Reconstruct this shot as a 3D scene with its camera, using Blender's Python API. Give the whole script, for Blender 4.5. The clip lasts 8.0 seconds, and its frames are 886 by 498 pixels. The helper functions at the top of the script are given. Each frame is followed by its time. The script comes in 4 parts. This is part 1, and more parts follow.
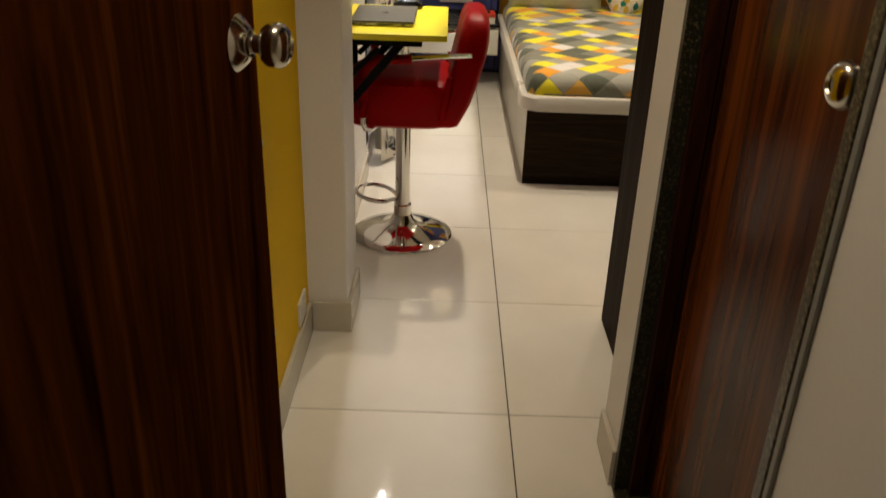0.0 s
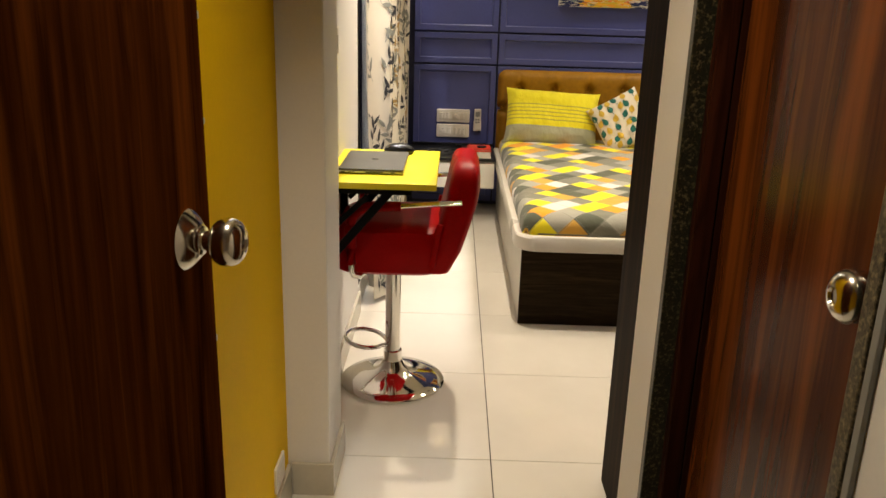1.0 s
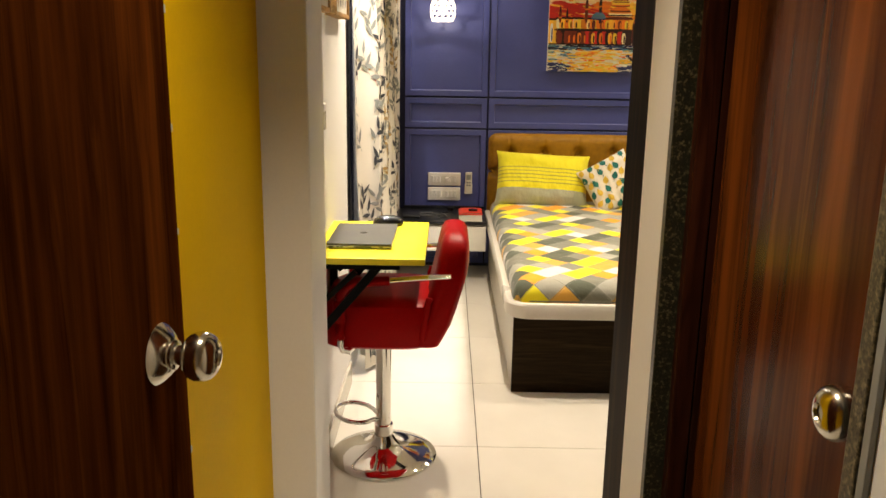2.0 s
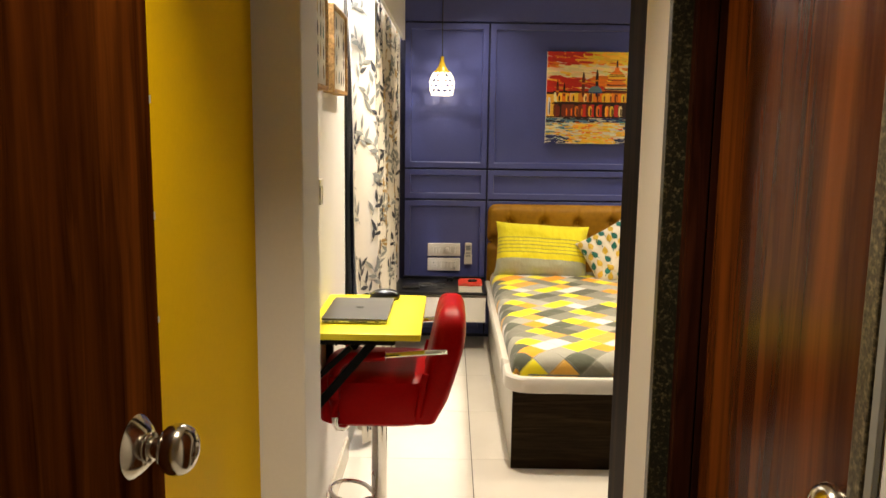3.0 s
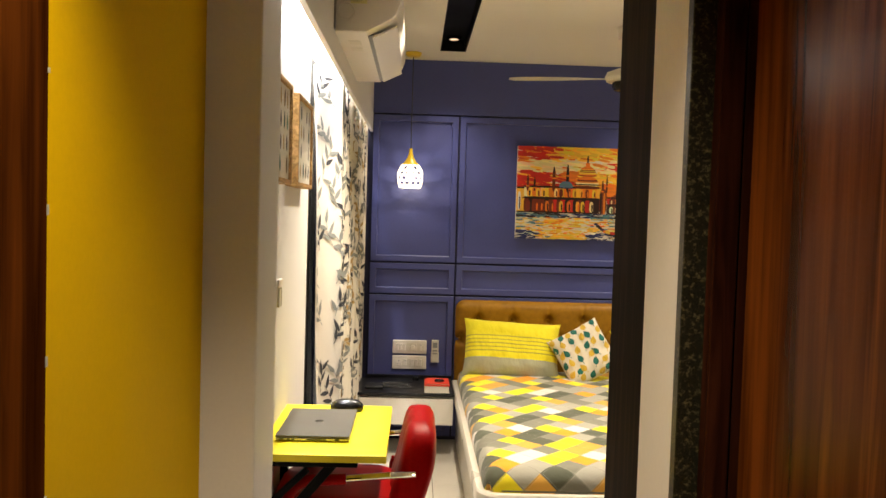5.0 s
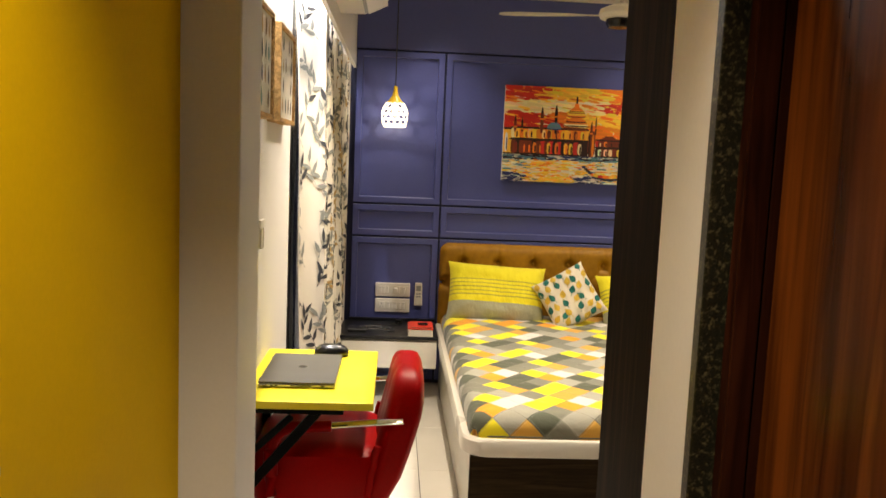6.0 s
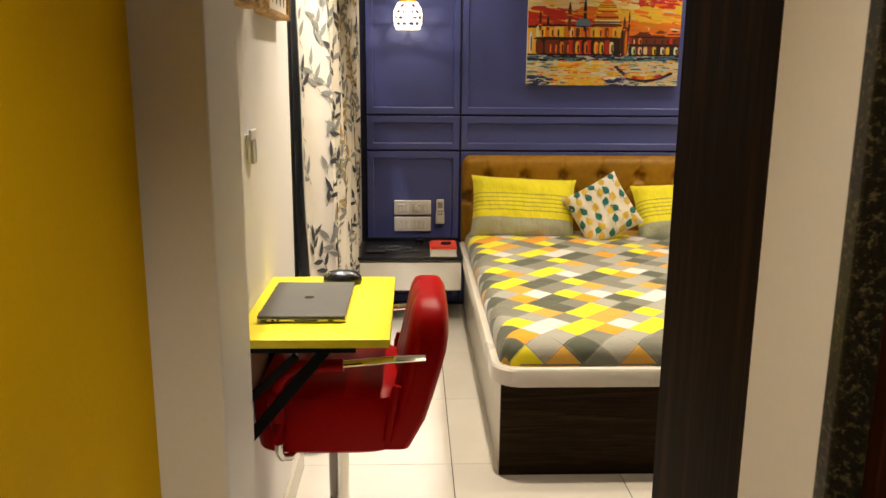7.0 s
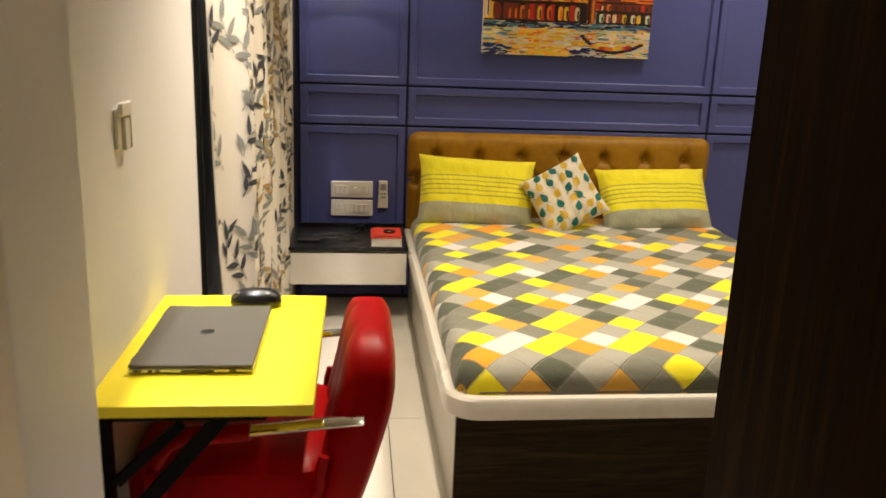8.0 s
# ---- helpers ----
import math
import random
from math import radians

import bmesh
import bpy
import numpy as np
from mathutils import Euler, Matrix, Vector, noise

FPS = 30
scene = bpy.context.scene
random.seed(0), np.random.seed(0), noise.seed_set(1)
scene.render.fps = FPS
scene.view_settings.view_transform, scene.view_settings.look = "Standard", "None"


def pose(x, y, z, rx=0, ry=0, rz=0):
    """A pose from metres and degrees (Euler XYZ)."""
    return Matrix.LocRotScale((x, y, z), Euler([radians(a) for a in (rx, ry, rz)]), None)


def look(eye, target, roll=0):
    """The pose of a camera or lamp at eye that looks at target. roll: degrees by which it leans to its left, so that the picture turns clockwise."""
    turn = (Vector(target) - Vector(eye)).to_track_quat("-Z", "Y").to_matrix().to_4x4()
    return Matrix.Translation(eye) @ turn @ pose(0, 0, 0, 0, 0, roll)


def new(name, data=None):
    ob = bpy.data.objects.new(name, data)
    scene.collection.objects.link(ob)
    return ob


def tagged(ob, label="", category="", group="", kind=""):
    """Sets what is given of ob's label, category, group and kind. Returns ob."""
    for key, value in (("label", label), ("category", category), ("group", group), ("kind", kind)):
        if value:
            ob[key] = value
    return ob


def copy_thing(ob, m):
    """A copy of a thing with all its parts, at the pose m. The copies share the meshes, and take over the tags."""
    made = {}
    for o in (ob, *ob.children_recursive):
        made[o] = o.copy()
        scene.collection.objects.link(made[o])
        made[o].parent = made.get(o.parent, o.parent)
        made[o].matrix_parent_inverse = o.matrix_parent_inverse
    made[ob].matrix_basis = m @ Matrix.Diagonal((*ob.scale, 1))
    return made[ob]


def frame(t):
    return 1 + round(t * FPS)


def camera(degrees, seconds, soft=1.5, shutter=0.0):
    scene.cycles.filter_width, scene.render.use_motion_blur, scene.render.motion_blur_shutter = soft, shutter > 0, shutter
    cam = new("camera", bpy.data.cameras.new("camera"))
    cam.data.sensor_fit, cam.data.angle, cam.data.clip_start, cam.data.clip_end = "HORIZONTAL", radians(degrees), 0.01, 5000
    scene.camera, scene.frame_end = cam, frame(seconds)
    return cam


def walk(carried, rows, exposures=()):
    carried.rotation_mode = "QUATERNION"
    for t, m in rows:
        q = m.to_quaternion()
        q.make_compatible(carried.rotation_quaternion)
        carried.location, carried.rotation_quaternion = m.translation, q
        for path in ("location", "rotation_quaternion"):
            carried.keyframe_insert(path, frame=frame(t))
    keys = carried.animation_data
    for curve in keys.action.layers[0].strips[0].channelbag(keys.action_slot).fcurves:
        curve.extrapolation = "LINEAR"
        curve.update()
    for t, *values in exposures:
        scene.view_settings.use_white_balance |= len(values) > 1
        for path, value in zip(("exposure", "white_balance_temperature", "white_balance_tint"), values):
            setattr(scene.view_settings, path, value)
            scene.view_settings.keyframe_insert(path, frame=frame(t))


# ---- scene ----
cam = camera(57.47, 8.0, shutter=0.2)
PATH = [
    (0, 0.0314, 0.0930, 1.2952, -25.471, -1.758, 0.703),
    (0.2, 0.0426, 0.1738, 1.2917, -22.795, -2.294, 0.946),
    (0.5, 0.0523, 0.1918, 1.3368, -20.352, -1.487, 0.811),
    (0.7, 0.0630, 0.2189, 1.3228, -19.081, -2.162, 1.147),
    (1, 0.0702, 0.2210, 1.3605, -17.257, -1.616, 0.886),
    (1.2, 0.0805, 0.2352, 1.3439, -16.486, -1.350, 0.924),
    (1.5, 0.0889, 0.2404, 1.3756, -15.357, -0.709, 0.391),
    (2.8, 0.0896, 0.2750, 1.4355, -9.852, -1.304, 0.318),
    (3, 0.1105, 0.2691, 1.4404, -8.720, -0.768, 0.556),
    (3.5, 0.1144, 0.3128, 1.4497, -6.251, -1.063, 0.525),
    (4, 0.1187, 0.3439, 1.4622, -5.113, -1.108, 1.100),
    (4.5, 0.1008, 0.4026, 1.4770, -3.029, -0.999, -0.307),
    (4.7, 0.0942, 0.4469, 1.4691, -2.441, -1.390, -1.127),
    (5.8, 0.0713, 0.5300, 1.4791, -4.888, -2.114, -3.085),
    (6, 0.0631, 0.5795, 1.4612, -6.506, -2.414, -3.344),
    (6.2, 0.0544, 0.6183, 1.4356, -7.217, -1.829, -3.459),
    (6.5, 0.0496, 0.7103, 1.4336, -9.828, -1.271, -3.429),
    (6.8, 0.0630, 0.8103, 1.4008, -10.965, -0.844, -2.634),
    (7, 0.0820, 0.9007, 1.4033, -12.397, -0.463, -2.028),
    (7.2, 0.0918, 0.9941, 1.3786, -13.314, -1.168, -1.326),
    (7.5, 0.1068, 1.1500, 1.3741, -15.381, -0.739, -1.095),
    (7.8, 0.0980, 1.3197, 1.3521, -14.847, -1.320, -3.249),
    (8, 0.0908, 1.4257, 1.3841, -14.423, -2.082, -5.933),
]
walk(cam, [(t, pose(x, y, z, 90 + pitch, roll, yaw)) for t, x, y, z, pitch, roll, yaw in PATH],
     [(0.0, -0.95), (0.5, -0.75), (1.0, -0.38), (1.5, -0.15), (4.7, -0.08), (6.0, -0.22), (8.0, -0.42)])

# ---- light ----
world = bpy.data.worlds.new("world")
scene.world = world
world.use_nodes = True
world.node_tree.nodes["Background"].inputs["Color"].default_value = (0.25, 0.32, 0.5, 1)
world.node_tree.nodes["Background"].inputs["Strength"].default_value = 0.02
scene.view_settings.exposure = 0.0

CEIL = 2.45
WARM = (1.0, 0.85, 0.655)
COOL = (1.0, 0.97, 0.95)


def lamp(name, kind, place, target, power, colour, **more):
    data = bpy.data.lights.new(name, kind)
    data.energy, data.color = power, colour
    ob = new(name, data)
    ob.matrix_world = look(place, target)
    if kind == "SPOT":
        data.spot_size, data.spot_blend = radians(more.get("cone", 90)), more.get("blend", 0.6)
        data.shadow_soft_size = more.get("size", 0.03)
    if kind == "POINT":
        data.shadow_soft_size = more.get("size", 0.03)
    if kind == "AREA":
        data.shape, data.size, data.size_y = "RECTANGLE", more["sx"], more["sy"]
    return ob

for y, power in ((5.30, 40), (3.72, 205), (3.08, 12)):
    lamp("spot_lamp", "SPOT", (0.288, y, CEIL + 0.03), (0.288, y, 0), power, WARM, cone=100, blend=0.8, size=0.03)
# four unseen downlights, added at assumed places to light the bedroom
for x, y, power in ((1.15, 4.0, 105), (2.1, 4.15, 60), (2.3, 5.2, 50), (1.75, 5.25, 45)):
    lamp("downlight_lamp", "SPOT", (x, y, CEIL - 0.02), (x, y, 0), power, WARM, cone=130, blend=0.8, size=0.05)
lamp("passage_lamp", "SPOT", (-0.08, 1.08, CEIL - 0.02), (-0.08, 1.08, 0), 105, (1.0, 0.85, 0.62), cone=94, blend=0.75, size=0.03)
lamp("pendant_bulb", "POINT", (0.05, 5.46, 1.676), (0.05, 5.46, 0), 2.2, WARM, size=0.004)
lamp("strip_lamp", "AREA", (-0.300, 4.1, CEIL - 0.02), (-0.300, 4.1, 0), 104, COOL, sx=0.02, sy=3.0)


# ---- materials ----
def nodes_of(name):
    m = bpy.data.materials.new(name)
    m.use_nodes = True
    nt = m.node_tree
    return m, nt, nt.nodes["Principled BSDF"]


def link(nt, a, b):
    nt.links.new(a, b)


def node(nt, kind, **values):
    n = nt.nodes.new(kind)
    for key, value in values.items():
        n.inputs[key].default_value = value
    return n


def coords(nt, scale=(1, 1, 1), which="Object"):
    c = nt.nodes.new("ShaderNodeTexCoord")
    mp = node(nt, "ShaderNodeMapping", Scale=scale)
    link(nt, c.outputs[which], mp.inputs["Vector"])
    return mp.outputs["Vector"]


def ramp(nt, fac, stops, mode="LINEAR"):
    r = nt.nodes.new("ShaderNodeValToRGB")
    r.color_ramp.interpolation = mode
    es = r.color_ramp.elements
    es.remove(es[1])
    es[0].position, es[0].color = stops[0][0], (*stops[0][1], 1)
    for at, c in stops[1:]:
        es.new(at).color = (*c, 1)
    link(nt, fac, r.inputs["Fac"])
    return r.outputs["Color"]


def noise_tex(nt, vec, scale, detail=4, rough=0.55):
    n = node(nt, "ShaderNodeTexNoise", Scale=scale, Detail=detail, Roughness=rough)
    link(nt, vec, n.inputs["Vector"])
    return n.outputs["Fac"]


def bump(nt, bsdf, height, strength=0.2, distance=0.002):
    b = node(nt, "ShaderNodeBump", Strength=strength, Distance=distance)
    link(nt, height, b.inputs["Height"])
    link(nt, b.outputs["Normal"], bsdf.inputs["Normal"])


def shade(c, k):
    return tuple(min(1, v * k) for v in c)


def surface(name, colour, rough=0.5, metal=0.0, vary=0.12, grain=60, blotch=2.5, relief=0.15, depth=0.001, coat=0.0, gloss=0.5):
    m, nt, b = nodes_of(name)
    vec = coords(nt)
    small, large = noise_tex(nt, vec, grain), noise_tex(nt, vec, blotch, 3)
    mix = nt.nodes.new("ShaderNodeMath")
    mix.operation = "ADD"
    link(nt, small, mix.inputs[0]), link(nt, large, mix.inputs[1])
    half = nt.nodes.new("ShaderNodeMath")
    half.operation = "MULTIPLY"
    half.inputs[1].default_value = 0.5
    link(nt, mix.outputs[0], half.inputs[0])
    link(nt, ramp(nt, half.outputs[0], [(0.3, shade(colour, 1 - vary)), (0.7, shade(colour, 1 + vary))]), b.inputs["Base Color"])
    rr = node(nt, "ShaderNodeMapRange", **{"From Min": 0.3, "From Max": 0.7, "To Min": max(0.02, rough * 0.85), "To Max": min(1, rough * 1.15)})
    link(nt, large, rr.inputs["Value"]), link(nt, rr.outputs["Result"], b.inputs["Roughness"])
    b.inputs["Metallic"].default_value = metal
    b.inputs["Specular IOR Level"].default_value = gloss
    b.inputs["Coat Weight"].default_value = coat
    b.inputs["Coat Roughness"].default_value = 0.12
    if relief:
        bump(nt, b, small, relief, depth)
    return m


def wood(name, dark, mid, light, stretch=(9, 9, 0.7), rough=0.3, coat=0.0, gloss=0.08):
    m, nt, b = nodes_of(name)
    vec = coords(nt, stretch)
    warp = noise_tex(nt, vec, 1.2, 3)
    add = nt.nodes.new("ShaderNodeVectorMath")
    add.operation = "ADD"
    comb = nt.nodes.new("ShaderNodeCombineXYZ")
    for i in range(3):
        link(nt, warp, comb.inputs[i])
    link(nt, vec, add.inputs[0]), link(nt, comb.outputs[0], add.inputs[1])
    band = noise_tex(nt, add.outputs[0], 1.6, 6, 0.6)
    fine = noise_tex(nt, coords(nt, tuple(5 * v for v in stretch)), 1.5, 4)
    mixed = nt.nodes.new("ShaderNodeMix")
    mixed.data_type = "RGBA"
    mixed.inputs["Factor"].default_value = 0.24
    link(nt, ramp(nt, band, [(0.35, dark), (0.43, mid), (0.51, shade(mid, 0.4)), (0.63, light)]), mixed.inputs["A"])
    link(nt, ramp(nt, fine, [(0.35, dark), (0.65, light)]), mixed.inputs["B"])
    link(nt, mixed.outputs["Result"], b.inputs["Base Color"])
    b.inputs["Roughness"].default_value = rough
    b.inputs["Specular IOR Level"].default_value = gloss
    b.inputs["Coat Weight"].default_value = coat
    b.inputs["Coat Roughness"].default_value = 0.25
    b.inputs["Specular Tint"].default_value = (1.0, 0.80, 0.58, 1)
    bump(nt, b, fine, 0.12, 0.0006)
    return m


def glowing(name, colour, strength):
    m, nt, b = nodes_of(name)
    b.inputs["Base Color"].default_value = (*colour, 1)
    b.inputs["Emission Color"].default_value = (*colour, 1)
    b.inputs["Emission Strength"].default_value = strength
    return m


def granite(name, base, speck, light, scale=330, cloud=190, rough=0.35, edge=0.62):
    m, nt, b = nodes_of(name)
    vec = coords(nt)
    v = node(nt, "ShaderNodeTexVoronoi", Scale=scale)
    link(nt, vec, v.inputs["Vector"])
    n = noise_tex(nt, vec, cloud, 5, 0.7)
    mixed = nt.nodes.new("ShaderNodeMix")
    mixed.data_type = "RGBA"
    link(nt, ramp(nt, n, [(edge - 0.22, (0, 0, 0)), (edge, (1, 1, 1))]), mixed.inputs["Factor"])
    link(nt, ramp(nt, v.outputs["Distance"], [(0.1, base), (0.5, speck)]), mixed.inputs["A"])
    mixed.inputs["B"].default_value = (*light, 1)
    link(nt, mixed.outputs["Result"], b.inputs["Base Color"])
    b.inputs["Roughness"].default_value = rough
    b.inputs["Specular IOR Level"].default_value = 0.25
    return m


def tile_mat():
    m, nt, b = nodes_of("tile_cream")
    info = nt.nodes.new("ShaderNodeObjectInfo")
    vec = coords(nt)
    big, fine = noise_tex(nt, vec, 3, 4), noise_tex(nt, vec, 90, 3)
    base = ramp(nt, big, [(0.3, (0.68, 0.64, 0.56)), (0.7, (0.74, 0.70, 0.62))])
    tint = node(nt, "ShaderNodeMapRange", **{"To Min": 0.96, "To Max": 1.03})
    link(nt, info.outputs["Random"], tint.inputs["Value"])
    mul = nt.nodes.new("ShaderNodeVectorMath")
    mul.operation = "SCALE"
    link(nt, base, mul.inputs[0]), link(nt, tint.outputs["Result"], mul.inputs["Scale"])
    link(nt, mul.outputs[0], b.inputs["Base Color"])
    rr = node(nt, "ShaderNodeMapRange", **{"From Min": 0.3, "From Max": 0.7, "To Min": 0.018, "To Max": 0.04})
    link(nt, big, rr.inputs["Value"]), link(nt, rr.outputs["Result"], b.inputs["Roughness"])
    bump(nt, b, fine, 0.02, 0.0003)
    return m


def sheet_mat():
    """Printed cotton: harlequin diamonds in yellow, orange, greys and white."""
    m, nt, b = nodes_of("harlequin_cotton")
    uv = nt.nodes.new("ShaderNodeTexCoord").outputs["UV"]
    sep = nt.nodes.new("ShaderNodeSeparateXYZ")
    link(nt, uv, sep.inputs[0])

    def math2(op, a, c):
        n = nt.nodes.new("ShaderNodeMath")
        n.operation = op
        n.inputs[2].default_value = 0.012
        for i, v in enumerate((a, c)):
            if isinstance(v, (int, float)):
                n.inputs[i].default_value = v
            elif v is not None:
                link(nt, v, n.inputs[i])
        return n.outputs[0]

    a, c = math2("DIVIDE", sep.outputs[0], 0.132), math2("DIVIDE", sep.outputs[1], 0.136)
    u, v = math2("ADD", a, c), math2("SUBTRACT", a, c)
    comb = nt.nodes.new("ShaderNodeCombineXYZ")
    link(nt, math2("FLOOR", u, None), comb.inputs[0]), link(nt, math2("FLOOR", v, None), comb.inputs[1])
    wn = nt.nodes.new("ShaderNodeTexWhiteNoise")
    wn.noise_dimensions = "2D"
    link(nt, comb.outputs[0], wn.inputs["Vector"])
    odd = math2("MULTIPLY", math2("GREATER_THAN", wn.outputs["Value"], 0.66), 5)
    order = math2("ADD", math2("ADD", math2("FLOOR", v, None), math2("MULTIPLY", math2("FLOOR", u, None), 5)), odd)
    turn = math2("DIVIDE", math2("FLOORED_MODULO", order, 12), 12)
    yellow, orange, amber, dark = (0.84, 0.74, 0.006), (0.80, 0.33, 0.006), (0.66, 0.36, 0.05), (0.085, 0.095, 0.062)
    grey, pale, white = (0.20, 0.20, 0.155), (0.36, 0.35, 0.29), (0.70, 0.66, 0.62)
    run = (yellow, orange, pale, dark, grey, pale, white, dark, grey, yellow, amber, pale)
    colour = ramp(nt, turn, [(k / 12 - (0.02 if k else 0), c) for k, c in enumerate(run)], "CONSTANT")
    fu, fv = math2("FRACT", u, None), math2("FRACT", v, None)
    near = math2("MINIMUM", math2("ABSOLUTE", math2("SUBTRACT", fu, 0.03), None), math2("ABSOLUTE", math2("SUBTRACT", fv, 0.03), None))
    line = math2("LESS_THAN", near, 0.011)
    stitch = math2("MULTIPLY", math2("COMPARE", near, 0.045), math2("GREATER_THAN", math2("FRACT", math2("MULTIPLY", math2("ADD", u, v), 14), None), 0.45))
    mixed = nt.nodes.new("ShaderNodeMix")
    mixed.data_type = "RGBA"
    link(nt, math2("MULTIPLY", line, 0.6), mixed.inputs["Factor"])
    link(nt, colour, mixed.inputs["A"])
    mixed.inputs["B"].default_value = (0.06, 0.06, 0.05, 1)
    sewn = nt.nodes.new("ShaderNodeMix")
    sewn.data_type = "RGBA"
    link(nt, math2("MULTIPLY", stitch, 0.45), sewn.inputs["Factor"]), link(nt, mixed.outputs["Result"], sewn.inputs["A"])
    sewn.inputs["B"].default_value = (0.55, 0.53, 0.47, 1)
    link(nt, sewn.outputs["Result"], b.inputs["Base Color"])
    b.inputs["Roughness"].default_value = 0.85
    b.inputs["Sheen Weight"].default_value = 0.15
    wrinkle = nt.nodes.new("ShaderNodeTexNoise")
    wrinkle.inputs["Scale"].default_value, wrinkle.inputs["Detail"].default_value, wrinkle.inputs["Distortion"].default_value = 5.0, 4.0, 1.2
    link(nt, uv, wrinkle.inputs["Vector"])
    bump(nt, b, wrinkle.outputs["Fac"], 0.5, 0.02)
    return m


def pillow_mat():
    """Cotton: plain yellow above, thin grey stripes in the middle, grey-green below."""
    m, nt, b = nodes_of("striped_pillow_cotton")
    uv = nt.nodes.new("ShaderNodeTexCoord").outputs["UV"]
    sep = nt.nodes.new("ShaderNodeSeparateXYZ")
    link(nt, uv, sep.inputs[0])
    y, g = (0.82, 0.73, 0.008), (0.38, 0.39, 0.27)
    stops = [(0, g), (0.30, y)]
    for k in range(5):
        at = 0.40 + 0.065 * k
        stops += [(at, (0.44, 0.40, 0.05)), (at + 0.018, y)]
    link(nt, ramp(nt, sep.outputs[1], stops, "CONSTANT"), b.inputs["Base Color"])
    b.inputs["Roughness"].default_value = 0.8
    b.inputs["Sheen Weight"].default_value = 0.2
    bump(nt, b, noise_tex(nt, coords(nt, (7, 5, 4)), 1.8, 4), 0.8, 0.025)
    return m


def attribute_mat(name, rough=0.6):
    m, nt, b = nodes_of(name)
    at = nt.nodes.new("ShaderNodeAttribute")
    at.attribute_name = "Col"
    link(nt, at.outputs["Color"], b.inputs["Base Color"])
    b.inputs["Roughness"].default_value = rough
    bump(nt, b, noise_tex(nt, coords(nt, (1, 1, 3)), 120, 4), 0.4, 0.002)
    return m


M = {}
M["white_paint"] = surface("white_paint", (0.72, 0.70, 0.68), 0.55, vary=0.03, grain=120, relief=0.08)
M["ceiling_paint"] = surface("ceiling_paint", (0.74, 0.70, 0.62), 0.7, vary=0.02, grain=90, relief=0.05)
M["yellow_paint"] = surface("yellow_paint", (0.78, 0.485, 0.001), 0.55, vary=0.04, grain=120, relief=0.1, gloss=0.04)
M["blue_paint"] = surface("blue_paint", (0.067, 0.081, 0.265), 0.38, vary=0.07, grain=80, relief=0.08, gloss=0.5)
M["navy_joint"] = surface("navy_backing_paint", (0.012, 0.014, 0.05), 0.6, vary=0.1)
M["skirting"] = surface("skirting_tile", (0.50, 0.46, 0.38), 0.2, vary=0.05)
M["tile"] = tile_mat()
M["grout"] = surface("grout", (0.07, 0.06, 0.045), 0.9, vary=0.2)
M["walnut"] = wood("walnut_laminate", (0.007, 0.0011, 0.0004), (0.075, 0.018, 0.003), (0.22, 0.060, 0.009), (4.5, 4.5, 0.28), rough=0.3, gloss=0.0)
M["walnut_polished"] = wood("polished_walnut_laminate", (0.007, 0.0011, 0.0004), (0.062, 0.014, 0.002), (0.165, 0.045, 0.007), (4.5, 4.5, 0.28), rough=0.24, gloss=0.08)
M["frame_wood"] = wood("dark_frame_wood", (0.012, 0.003, 0.002), (0.03, 0.008, 0.004), (0.05, 0.014, 0.006))
M["wenge"] = wood("wenge_laminate", (0.005, 0.0022, 0.0008), (0.014, 0.0064, 0.0022), (0.030, 0.0145, 0.0052), (14, 14, 0.6), 0.5, 0.0, 0.015)
M["wenge_flat"] = wood("wenge_laminate_across", (0.010, 0.006, 0.003), (0.021, 0.0125, 0.0065), (0.038, 0.024, 0.012), (0.8, 9, 14), 0.45, 0.0)
M["granite"] = granite("granite", (0.005, 0.005, 0.003), (0.016, 0.015, 0.009), (0.17, 0.14, 0.07), 330, 150, 0.35, 0.74)
# same granite for the near edge, with lamplight put into its colour
M["granite_lit"] = granite("granite_edge_lit", (0.012, 0.011, 0.007), (0.06, 0.050, 0.032), (0.28, 0.23, 0.14), 260, 150, 0.3, 0.70)
M["marble"] = granite("black_marble", (0.004, 0.004, 0.005), (0.010, 0.010, 0.012), (0.16, 0.16, 0.17), 60, 26, 0.3, 0.78)
M["steel"] = surface("brushed_steel", (0.62, 0.58, 0.50), 0.17, 1.0, vary=0.05, grain=200, relief=0.02)
M["chrome"] = surface("chrome", (0.80, 0.79, 0.76), 0.06, 1.0, vary=0.02, relief=0.0)
M["red"] = surface("red_leatherette", (0.36, 0.0008, 0.001), 0.40, vary=0.16, grain=160, relief=0.25, depth=0.0008, gloss=0.10)
M["yellow_top"] = surface("yellow_laminate", (0.83, 0.69, 0.012), 0.4, vary=0.03, grain=200, relief=0.04)
M["black_metal"] = surface("black_powder_coat", (0.006, 0.006, 0.006), 0.45, vary=0.2, gloss=0.06)
M["white_laminate"] = surface("white_laminate", (0.70, 0.67, 0.60), 0.3, vary=0.03)
M["grey_laminate"] = surface("grey_laminate", (0.48, 0.45, 0.38), 0.35, vary=0.04)
M["mustard"] = surface("mustard_leatherette", (0.31, 0.150, 0.005), 0.5, vary=0.25, grain=30, blotch=5, relief=0.25, gloss=0.3)
M["sheet"] = sheet_mat()
M["pillow"] = pillow_mat()
M["hem"] = surface("grey_hem", (0.16, 0.16, 0.13), 0.85, vary=0.2)
M["linen"] = surface("printed_linen", (0.66, 0.61, 0.52), 0.85, vary=0.05, grain=200, relief=0.2)
M["leaf_grey"] = surface("print_grey", (0.21, 0.215, 0.195), 0.85, vary=0.2)
